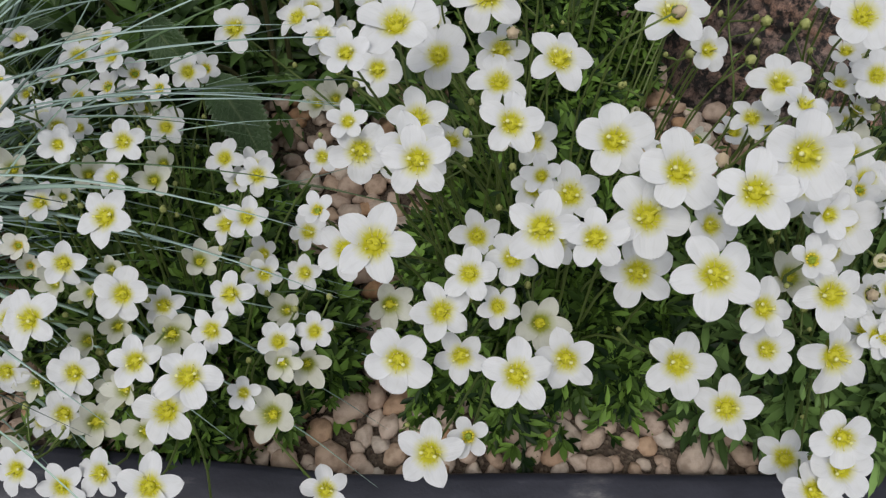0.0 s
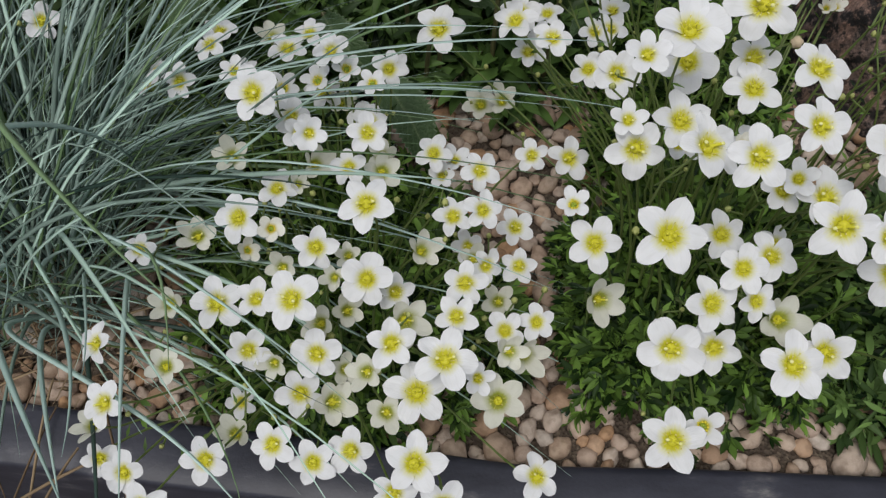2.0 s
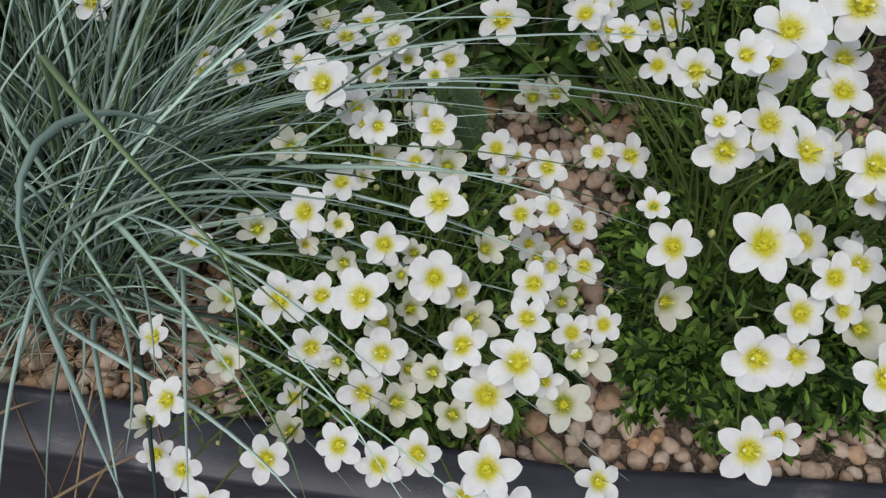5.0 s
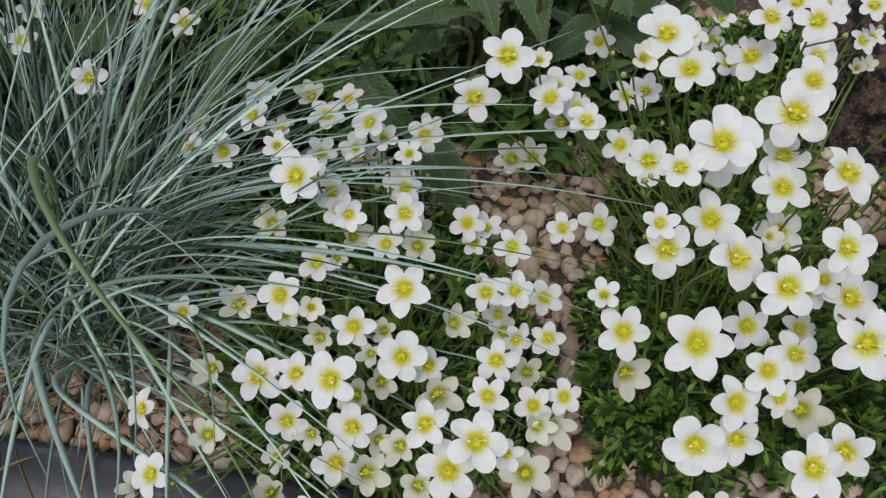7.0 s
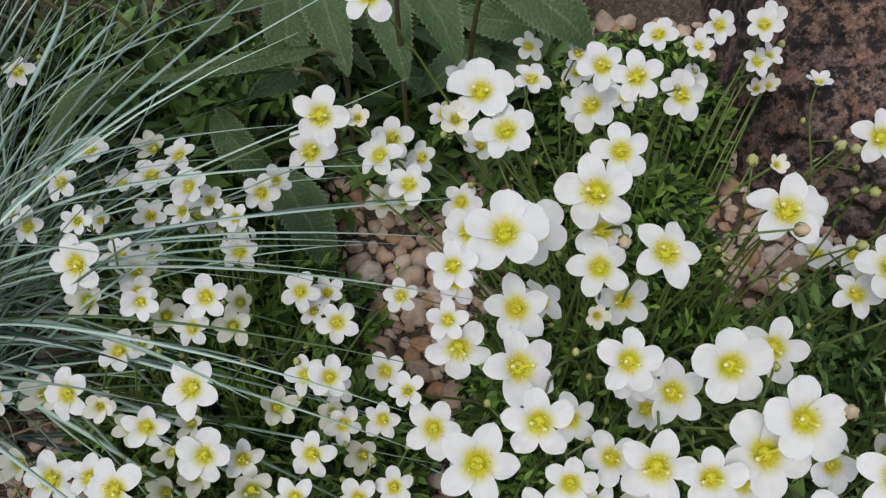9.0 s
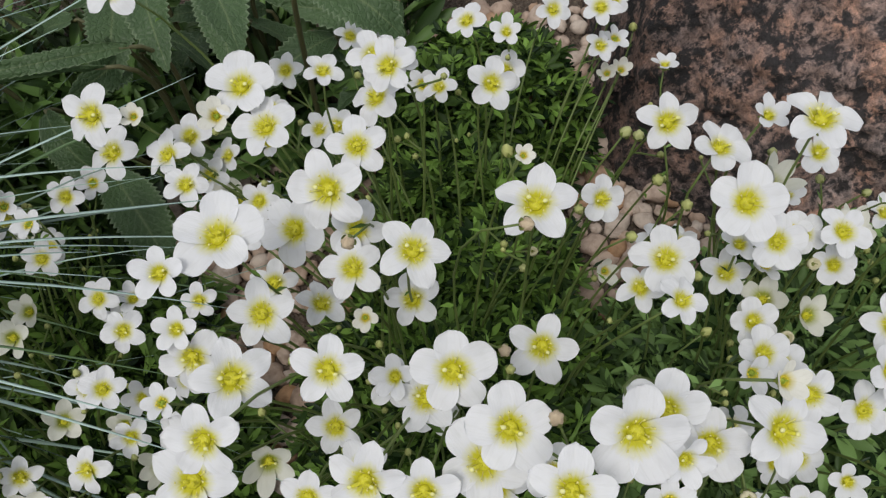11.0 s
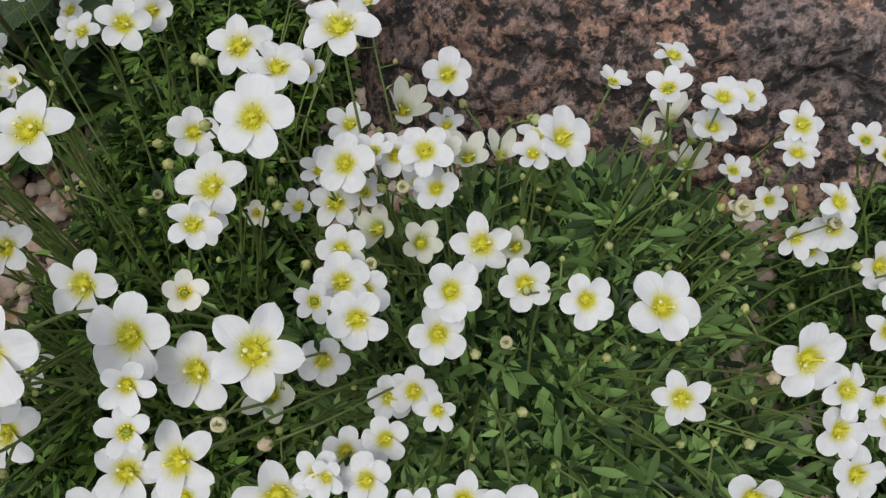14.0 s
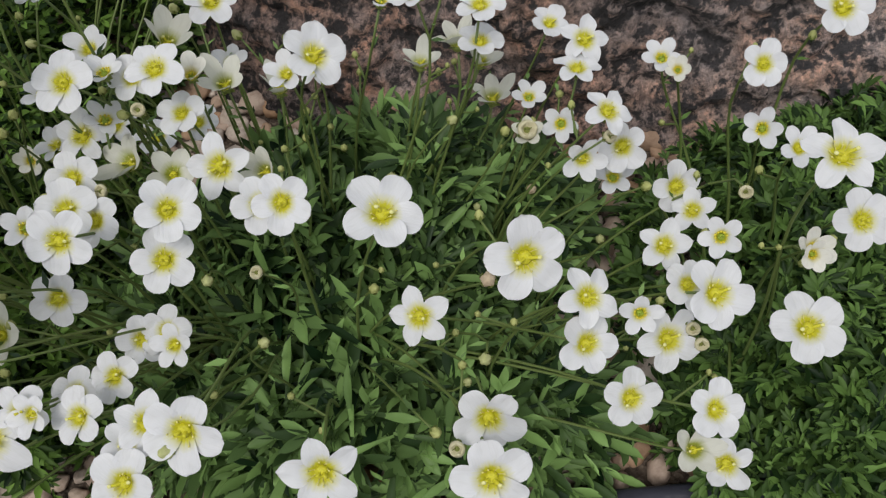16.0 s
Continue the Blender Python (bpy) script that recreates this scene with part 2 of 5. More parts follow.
def rock_material():
    m, nt, b = material("granite_boulder")
    at = nt.nodes.new("ShaderNodeNewGeometry").outputs["Position"]
    big = noise_of(nt, at, 20.0, 4.0, 0.6)
    clump = noise_of(nt, at, 110.0, 9.0, 0.66)
    mid = noise_of(nt, at, 260.0, 5.0, 0.66)
    fine = noise_of(nt, at, 900.0, 4.0, 0.7)
    crystal = node(nt, "ShaderNodeTexVoronoi", Scale=520.0)
    nt.links.new(at, crystal.inputs["Vector"])
    tan = ramp(nt, [(0.36, (0.235, 0.205, 0.200)), (0.47, (0.315, 0.240, 0.210)), (0.56, (0.450, 0.290, 0.220)), (0.66, (0.330, 0.285, 0.275))])
    nt.links.new(big, tan.inputs[0])
    heap = nt.nodes.new("ShaderNodeMath")
    heap.operation = "MULTIPLY_ADD"
    heap.inputs[1].default_value = 0.45
    nt.links.new(mid, heap.inputs[0])
    nt.links.new(clump, heap.inputs[2])
    lumps = ramp(nt, [(0.675, (0.0, 0.0, 0.0)), (0.705, (0.25, 0.25, 0.25)), (0.735, (0.66, 0.66, 0.66)), (0.775, (1.0, 1.0, 1.0))])
    nt.links.new(heap.outputs[0], lumps.inputs[0])
    c = mixed(nt, lumps.outputs[0], (0.022, 0.020, 0.022), tan.outputs[0])
    specks = ramp(nt, [(0.36, (0.35, 0.33, 0.34)), (0.46, (0.85, 0.83, 0.83)), (0.56, (1.1, 1.07, 1.05)), (0.68, (1.6, 1.5, 1.42))])
    nt.links.new(mid, specks.inputs[0])
    c = mixed(nt, 0.8, c, specks.outputs[0], "MULTIPLY")
    grain = ramp(nt, [(0.2, (0.45, 0.44, 0.45)), (0.4, (0.95, 0.93, 0.93)), (0.75, (1.3, 1.22, 1.16))])
    nt.links.new(crystal.outputs["Color"], grain.inputs[0])
    c = mixed(nt, 0.6, c, grain.outputs[0], "MULTIPLY")
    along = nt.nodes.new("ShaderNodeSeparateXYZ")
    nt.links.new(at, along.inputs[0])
    # stone tone along x, with the shade of the left end put into it
    tone_and_shade = node(nt, "ShaderNodeMapRange")
    tone_and_shade.inputs["From Min"].default_value, tone_and_shade.inputs["From Max"].default_value = 0.118, 0.20
    nt.links.new(along.outputs[0], tone_and_shade.inputs["Value"])
    c = mixed(nt, 1.0, c, mixed(nt, tone_and_shade.outputs["Result"], (0.42, 0.42, 0.44), (1.52, 1.45, 1.43)), "MULTIPLY")
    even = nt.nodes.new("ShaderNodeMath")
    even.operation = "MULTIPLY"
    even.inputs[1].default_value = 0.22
    nt.links.new(tone_and_shade.outputs["Result"], even.inputs[0])
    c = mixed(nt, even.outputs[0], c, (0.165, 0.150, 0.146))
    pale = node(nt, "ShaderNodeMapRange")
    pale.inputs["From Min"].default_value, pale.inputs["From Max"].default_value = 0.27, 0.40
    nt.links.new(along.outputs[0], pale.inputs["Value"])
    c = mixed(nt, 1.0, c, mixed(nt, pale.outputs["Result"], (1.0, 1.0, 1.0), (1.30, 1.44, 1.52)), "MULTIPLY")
    sp = ramp(nt, [(0.36, (0.4, 0.38, 0.38)), (0.5, (1, 1, 1)), (0.66, (1.25, 1.22, 1.2))])
    nt.links.new(fine, sp.inputs[0])
    c = mixed(nt, 0.7, c, sp.outputs[0], "MULTIPLY")
    nt.links.new(c, b.inputs["Base Color"])
    b.inputs["Roughness"].default_value = 0.8
    bumped(nt, b, mixed(nt, 0.3, mixed(nt, 0.5, clump, mid), fine), 1.0, 0.008)
    return m


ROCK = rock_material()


def edging_material():
    m, nt, b = material("black_plastic")
    at = nt.nodes.new("ShaderNodeNewGeometry").outputs["Position"]
    stretched = node(nt, "ShaderNodeMapping")
    stretched.inputs["Scale"].default_value = (1.0, 3.0, 3.0)
    nt.links.new(at, stretched.inputs[0])
    dust = noise_of(nt, stretched.outputs[0], 28.0, 6.0, 0.65)
    fine = noise_of(nt, at, 700.0, 3.0)
    d = ramp(nt, [(0.42, (0.024, 0.025, 0.038)), (0.58, (0.037, 0.038, 0.055)), (0.66, (0.085, 0.084, 0.098)), (0.76, (0.24, 0.23, 0.225))])
    nt.links.new(dust, d.inputs[0])
    c = mixed(nt, 0.4, d.outputs[0], mixed(nt, fine, (0.4, 0.4, 0.4), (1.1, 1.1, 1.1)), "MULTIPLY")
    nt.links.new(c, b.inputs["Base Color"])
    b.inputs["Roughness"].default_value = 0.5
    bumped(nt, b, fine, 0.2, 0.0006)
    return m


EDGING = edging_material()


# ---- building helpers ----
class Heap:
    """Gathers many small pieces into one mesh."""

    def __init__(self):
        self.v, self.f, self.n, self.m = [], [], 0, []

    def add(self, verts, faces, matrix=None, slot=0):
        verts = np.asarray(verts, float)
        if matrix is not None:
            a = np.array(matrix)
            verts = verts @ a[:3, :3].T + a[:3, 3]
        self.v.append(verts)
        self.f += [tuple(i + self.n for i in f) for f in faces]
        self.m += [slot] * len(faces)
        self.n += len(verts)
        return self

    def mesh(self, name, *materials, smooth=True):
        me = bpy.data.meshes.new(name)
        me.from_pydata(np.concatenate(self.v).tolist(), [], self.f)
        for mat in materials:
            me.materials.append(mat)
        if len(materials) > 1:
            me.polygons.foreach_set("material_index", self.m)
        me.polygons.foreach_set("use_smooth", [smooth] * len(me.polygons))
        me.update()
        return me


def part(name, mesh, parent=None, matrix=None, label=""):
    ob = new(name, mesh)
    if parent is not None:
        ob.parent = parent
    if matrix is not None:
        ob.matrix_basis = matrix
    if label:
        ob["label"] = label
    return ob


def grid_faces(nu, nv):
    return [(i * nv + j, (i + 1) * nv + j, (i + 1) * nv + j + 1, i * nv + j + 1) for i in range(nu - 1) for j in range(nv - 1)]


def tube(points, radii, sides=6):
    """Vertices and faces of a bent tapering tube through points."""
    pts = [Vector(p) for p in points]
    verts, up = [], Vector((0.31, 0.2, 0.93))
    for i, p in enumerate(pts):
        d = (pts[min(i + 1, len(pts) - 1)] - pts[max(i - 1, 0)]).normalized()
        s = d.cross(up)
        s = s.normalized() if s.length > 0.05 else d.orthogonal().normalized()
        w = s.cross(d)
        for k in range(sides):
            a = 2 * math.pi * k / sides
            verts.append(p + radii[i] * (math.cos(a) * s + math.sin(a) * w))
    faces = [(i * sides + k, i * sides + (k + 1) % sides, (i + 1) * sides + (k + 1) % sides, (i + 1) * sides + k) for i in range(len(pts) - 1) for k in range(sides)]
    faces.append(tuple((len(pts) - 1) * sides + k for k in range(sides)))
    return verts, faces


def bezier(p0, p1, p2, p3, n):
    p0, p1, p2, p3 = (np.array(p, float) for p in (p0, p1, p2, p3))
    t = np.linspace(0, 1, n)[:, None]
    return (1 - t) ** 3 * p0 + 3 * (1 - t) ** 2 * t * p1 + 3 * (1 - t) * t * t * p2 + t ** 3 * p3


def ball(nu=6, nv=8, squash=(1, 1, 1)):
    verts, faces = [(0, 0, squash[2])], []
    for i in range(1, nu):
        a = math.pi * i / nu
        for j in range(nv):
            b = 2 * math.pi * j / nv
            verts.append((math.sin(a) * math.cos(b) * squash[0], math.sin(a) * math.sin(b) * squash[1], math.cos(a) * squash[2]))
    verts.append((0, 0, -squash[2]))
    last = len(verts) - 1
    for j in range(nv):
        k = (j + 1) % nv
        faces.append((0, 1 + j, 1 + k))
        for i in range(nu - 2):
            faces.append((1 + i * nv + j, 1 + (i + 1) * nv + j, 1 + (i + 1) * nv + k, 1 + i * nv + k))
        faces.append((last, 1 + (nu - 2) * nv + k, 1 + (nu - 2) * nv + j))
    return verts, faces




def edge_line(x):
    """The back edge of the plastic edging, in plan."""
    return 0.0945 + (0.092 * (-0.035 - x) if x < -0.035 else 0.0)


# ---- ground ----
def ground_height(x, y):
    near = max(0.0, 1.0 - (abs(x) + abs(y - 0.2)) / 1.6)
    h = -0.006 + 0.004 * near * noise.noise((x * 22, y * 22, 0.3)) + 0.002 * near * noise.noise((x * 90, y * 90, 3.1))
    if y < edge_line(x) - 0.014:
        h -= 0.058
    return h


def build_ground():
    def steps(inner_low, inner_high, fine):
        vals = list(np.arange(inner_low, inner_high + 1e-6, fine))
        d, low, high = fine, vals[0], vals[-1]
        while high < 60:
            d *= 1.5
            low, high = low - d, high + d
            vals = [low] + vals + [high]
        return vals

    xs, ys = steps(-0.5, 0.6, 0.01), steps(-0.05, 0.75, 0.008)
    verts = [(x, y, ground_height(x, y)) for x in xs for y in ys]
    g = part("ground", Heap().add(verts, grid_faces(len(xs), len(ys))).mesh("ground", SOIL))
    return tagged(g, "brown gritty garden soil under the gravel", "soil", kind="structure")


ground = build_ground()


# ---- edging ----
def build_edging():
    heap = Heap()
    xs = np.linspace(-3.0, 3.0, 400)
    profile = [(0.0, -0.03), (0.0, 0.0085), (-0.0012, 0.0105), (-0.004, 0.0112), (-0.016, 0.0108), (-0.0245, 0.0102), (-0.0256, 0.0094), (-0.0262, 0.0070), (-0.0275, -0.02), (-0.0325, -0.08)]
    verts = []
    for x in xs:
        wob = 0.0007 * noise.noise((x * 14, 0, 0))
        for dy, z in profile:
            verts.append((x, edge_line(x) + dy + wob, z + 0.0006 * noise.noise((x * 9, dy * 30, 2))))
    e = part("garden_edging", heap.add(verts, grid_faces(len(xs), len(profile))).mesh("garden_edging", EDGING))
    return tagged(e, "black plastic lawn edging with dusty top, bordering the gravel", "edging", kind="structure")


build_edging()


# ---- boulder ----
def build_boulder():
    """A closed rough block: a steep front, a sloping top, a rounded back and ends."""
    nu, nv = 400, 320
    verts = []
    for i in range(nu):
        u = i / (nu - 1)
        for j in range(nv):
            v = j / (nv - 1)
            x = 0.110 + 0.62 * u
            foot = 0.262 - 0.028 * math.sin(min(1, u * 2.6) * math.pi * 0.5) - 0.06 * max(0, u - 0.23) + 0.055 * math.exp(-u * 31)
            s = 0.42 * v / 0.72
            if s < 0.105:
                lift, back = s, 0.30 * s
            elif v < 0.72:
                lift, back = 0.105 + 0.4 * (s - 0.105) * (1 - (s - 0.105)), 0.0315 + 0.85 * (s - 0.105)
            else:
                a = (v - 0.72) / 0.28 * math.pi / 2
                lift, back = 0.191 * math.cos(a), 0.299 + 0.07 * math.sin(a)
            ends = min(1.0, u / 0.03) ** 0.6 * min(1.0, (1 - u) / 0.16) ** 0.5
            p = Vector((x, foot + back, -0.02 + lift * (0.55 + 0.45 * min(1, u * 10)) * ends))
            d = 0.010 * noise.fractal((p.x * 18, p.y * 18, p.z * 18), 0.65, 2.1, 6) + 0.014 * noise.noise((p.x * 9, p.y * 9, p.z * 13 + 4))
            ridge = abs(noise.noise((p.x * 38, p.z * 38, 7.7)))
            d -= 0.0020 * (1 - min(1, ridge * 5))
            d += 0.0030 * noise.noise((p.x * 95, p.y * 95, p.z * 95)) + 0.0030 * noise.noise((p.x * 230, p.y * 230, p.z * 230))
            pit = noise.noise((p.x * 60 + 5, p.y * 60, p.z * 75))
            d -= 0.006 * max(0.0, pit - 0.25) ** 0.7
            p += Vector((-0.25, -0.8, 0.55)) * d * ends
            verts.append(p)
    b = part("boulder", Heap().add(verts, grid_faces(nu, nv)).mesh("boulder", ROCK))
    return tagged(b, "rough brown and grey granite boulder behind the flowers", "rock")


build_boulder()

# ---- saxifrage plants ----
N_UP = Vector((0, -0.42, 0.91)).normalized()


def petal_mesh(name, e0, e1, seed, mat, wide=0.31, point=0.0, belly=0.7):
    """A rounded petal of a flower of radius one, along x; e0 and e1: the rise in degrees at its foot and tip."""
    r = random.Random(seed)
    nu, nv = 11, 7
    ts = [1 - (1 - i / (nu - 1)) ** 1.7 for i in range(nu)]
    rad, z, last, path = 0.10, 0.0, 0.0, []
    for t in ts:
        a = radians(e0 + (e1 - e0) * min(1.0, t * 1.5))
        rad, z, last = rad + (t - last) * math.cos(a), z + (t - last) * math.sin(a), t
        path.append((rad, z))
    k = 1.0 / path[-1][0]
    wob, skew = r.uniform(0, 9), r.uniform(-0.035, 0.035)
    verts = []
    full = max((t + 0.03) ** belly * (1 - t) ** (0.44 + point) for t in ts)
    for t, (q, h) in zip(ts, path):
        w = 0.8 * wide * ((t + 0.03) ** belly * max(0.0, 1 - t) ** (0.44 + point)) / full + 0.05 * (1 - t) + 0.004
        for j in range(nv):
            s = 2 * j / (nv - 1) - 1
            lift = 0.13 * s * s * math.sin(math.pi * min(1, t * 1.1)) * (w / wide) + 0.075 * noise.noise((t * 2.2 + wob, s * 1.5, wob)) * t
            droop = 0.07 * t * t * (e1 < 20)
            verts.append((q * k - 0.025 * s * s * t, s * w + skew * t * t, h * k + lift - droop))
    return Heap().add(verts, grid_faces(nu, nv)).mesh(name, mat)


OPEN = [petal_mesh("petal", 44, -6 + 8 * (s % 3), s, PETAL, 0.372 + 0.018 * (s % 4), 0.06 + 0.03 * (s % 3), 0.84) for s in range(9)]
POINTED = [petal_mesh("petal", 44, -8 + 10 * (s % 3), 80 + s, PETAL, 0.360 + 0.015 * (s % 3), 0.16 + 0.05 * (s % 3), 0.84) for s in range(6)]
ROUND = [petal_mesh("petal", 46, 4 + 7 * (s % 3), 60 + s, PETAL, 0.450 + 0.015 * s, 0.0, 0.8) for s in range(5)]
HALF = [petal_mesh("petal", 58, 26, 20 + s, PETAL, 0.40, 0.03 * s, 0.8) for s in range(4)]
CUP = [petal_mesh("petal", 70, 46, 30 + s, PETAL_YOUNG, 0.50) for s in range(3)]
OLD = [petal_mesh("petal", 60, 30 + 9 * s, 40 + s, PETAL_OLD, 0.42, 0.10) for s in range(4)]


def heart_mesh(seed, ovary):
    """The green cup, the swollen ovary and its two styles with round stigmas, of a flower of radius one."""
    r = random.Random(seed)
    heap = Heap()
    v, f = ball(7, 10, (0.175, 0.175, 0.16))
    heap.add(v, f, Matrix.Translation((0, 0, 0.07)), 0)
    v, f = ball(5, 10, (0.24, 0.24, 0.20))
    heap.add(v, f, Matrix.Translation((0, 0, -0.10)), 1)
    ripe = seed % 3
    a = r.uniform(-0.5, 0.5)
    for side in (-1, 1):
        d = Vector((math.cos(a) * side, math.sin(a) * side, 0))
        spread = 0.09 + 0.05 * ripe
        v, f = tube([d * 0.05 + Vector((0, 0, 0.18)), d * spread * 0.8 + Vector((0, 0, 0.30)), d * spread * 1.3 + Vector((0, 0, 0.38))], (0.06, 0.045, 0.045), 6)
        heap.add(v, f, None, 0)
        if ripe:
            v, f = ball(5, 7, (0.062, 0.055, 0.035))
            heap.add(v, f, Matrix.Translation(d * spread * 1.35 + Vector((0, 0, 0.40))), 2)
    for k in range(5):
        a = 2 * math.pi * (k + 0.5) / 5
        v = [(0.12, -0.10, -0.10), (0.12, 0.10, -0.10), (0.30, -0.09, -0.05), (0.30, 0.09, -0.05), (0.46, 0, -0.02), (0.30, 0, -0.08)]
        heap.add(v, [(0, 2, 5), (0, 5, 1), (1, 5, 3), (2, 4, 5), (5, 4, 3)], Matrix.Rotation(a, 4, "Z"), 1)
    return heap.mesh("flower", ovary, SEPAL, STIGMA)


def stamen_mesh(seed, near, far_out, anther, mat):
    """Ten stamens; near and far_out: how far their anthers stand from the middle."""
    r = random.Random(seed)
    heap = Heap()
    for k in range(10):
        a = 2 * math.pi * k / 10 + r.uniform(-0.12, 0.12)
        out, up = r.uniform(near, far_out), r.uniform(0.14, 0.28)
        c, s = math.cos(a), math.sin(a)
        v, f = tube([(0.16 * c, 0.16 * s, 0.04), (out * 0.8 * c, out * 0.8 * s, up * 0.6), (out * c, out * s, up)], (0.014, 0.011, 0.009), 4)
        heap.add(v, f)
        v, f = ball(4, 6, (anther, anther * 0.8, anther * 0.7))
        heap.add(v, f, Matrix.Translation((out * c, out * s, up)))
    return heap.mesh("stamen_ring", mat)


HEARTS = [heart_mesh(s, OVARY) for s in range(6)]
YOUNG_HEARTS = [heart_mesh(3 * s, OVARY_YOUNG) for s in range(2)]
STAMENS = [stamen_mesh(s, 0.20, 0.36, 0.032, ANTHER) for s in range(4)]
YOUNG_STAMENS = [stamen_mesh(s + 9, 0.22, 0.31, 0.065, ANTHER_GOLD) for s in range(3)]


def sepals(heap, r, low, wide, high, slot):
    for k in range(5):
        a = 2 * math.pi * k / 5 + r.uniform(-0.12, 0.12)
        v = [(0.22, -0.2, low), (0.22, 0.2, low), (wide, -0.27, 0.0), (wide, 0.27, 0.0), (wide * 0.92, 0, high), (wide * 1.12, 0, 0.0)]
        heap.add(v, [(0, 2, 5), (0, 5, 1), (1, 5, 3), (2, 4, 5), (5, 4, 3)], Matrix.Rotation(a, 4, "Z"), slot)


def bud_mesh(seed, tip):
    """A closed bud: five furled petal tips held by green sepals."""
    r = random.Random(seed)
    heap = Heap()
    v, f = ball(9, 15, (0.60, 0.60, 0.85))
    out = []
    for x, y, z in v:
        a = math.atan2(y, x) + 0.7 * z
        k = (1 + 0.13 * math.sin(5 * a)) * (1 - 0.38 * max(0, z))
        out.append((x * k, y * k, z + 0.35))
    heap.add(out, f, None, 0)
    sepals(heap, r, -0.5, 0.66, 0.62, 1)
    return heap.mesh("bud", tip, SEPAL)


def cup_mesh(seed, skin):
    """A spent or half-open flower: a ragged cream cup with a green heart inside."""
    r = random.Random(seed)
    heap, n = Heap(), 15
    rings = ((0.25, -0.35), (0.64, 0.0), (0.82, 0.50), (0.60, 1.08), (0.50, 1.04), (0.46, 0.50), (0.15, 0.25))
    verts = []
    for i, (rad, z) in enumerate(rings):
        for k in range(n):
            a = 2 * math.pi * k / n
            lip = abs(math.sin(2.5 * a + seed)) * (0.7 + 0.3 * math.sin(a + seed)) if i in (3, 4) else 0.0
            wide = rad * (1.22 - 0.75 * lip * math.cos(a - seed) ** 2) if i in (3, 4) else rad
            verts.append((wide * math.cos(a) + 0.10 * z, wide * math.sin(a), z - 0.42 * (1 - lip) * (i in (3, 4))))
    faces = [(i * n + k, i * n + (k + 1) % n, (i + 1) * n + (k + 1) % n, (i + 1) * n + k) for i in range(len(rings) - 1) for k in range(n)]
    heap.add(verts, faces, None, 0)
    v, f = ball(5, 8, (0.40, 0.40, 0.22))
    heap.add(v, f, Matrix.Translation((0, 0, 0.20)), 2)
    for side in (-1, 1):
        v, f = tube([(0.1 * side, 0.05, 0.3), (0.16 * side, 0.05, 0.6), (0.3 * side, 0.02, 0.85)], (0.09, 0.06, 0.05), 5)
        heap.add(v, f, None, 2)
    sepals(heap, r, -0.5, 0.80, 0.50, 1)
    return heap.mesh("bud", skin, SEPAL, CAPSULE)


BUDS = [bud_mesh(1, BUD), cup_mesh(2, PETAL_CUP), bud_mesh(6, BUD_GREEN), bud_mesh(3, BUD_PINK)]
SMALL_BUDS = [bud_mesh(7, BUD_GREEN), bud_mesh(8, BUD_GREEN)]


class Plant:
    def __init__(self, label, centre, leaf_mat):
        self.ob = tagged(new("saxifrage", None), label, "plant")
        self.ob.empty_display_size = 0.02
        self.centre, self.leaf_mat = Vector(centre), leaf_mat
        self.by_rock = "the boulder" in label


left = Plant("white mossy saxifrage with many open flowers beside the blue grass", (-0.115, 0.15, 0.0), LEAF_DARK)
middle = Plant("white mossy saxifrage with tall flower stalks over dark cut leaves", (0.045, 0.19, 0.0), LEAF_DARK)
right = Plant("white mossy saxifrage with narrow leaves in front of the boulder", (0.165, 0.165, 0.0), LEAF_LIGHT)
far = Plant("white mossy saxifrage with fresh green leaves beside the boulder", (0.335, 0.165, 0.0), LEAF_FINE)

back = Plant("white mossy saxifrage behind the tuft of blue grass", (-0.235, 0.285, 0.0), LEAF_DARK)

BRACT = [([(0, 0, 0), (0.4, -w, 0.04), (0.4, w, 0.04), (1, 0, -0.02), (0.4, 0, 0)], [(0, 1, 4), (0, 4, 2), (1, 3, 4), (4, 3, 2)]) for w in (0.12, 0.17)]


def flower_frame(p, plant, r):
    n = N_UP + Vector((r.gauss(0, 0.19), r.gauss(0, 0.19), 0))
    if plant.by_rock:
        n.y += 0.36 * min(1.0, max(0.0, (p[1] - 0.165) / 0.03))
    off = Vector((p[0] - plant.centre.x, p[1] - plant.centre.y, 0))
    n = (n + off * 1.2).normalized()
    u = (Vector((1, 0, 0)) - n * n.x).normalized()
    return n, u, n.cross(u)


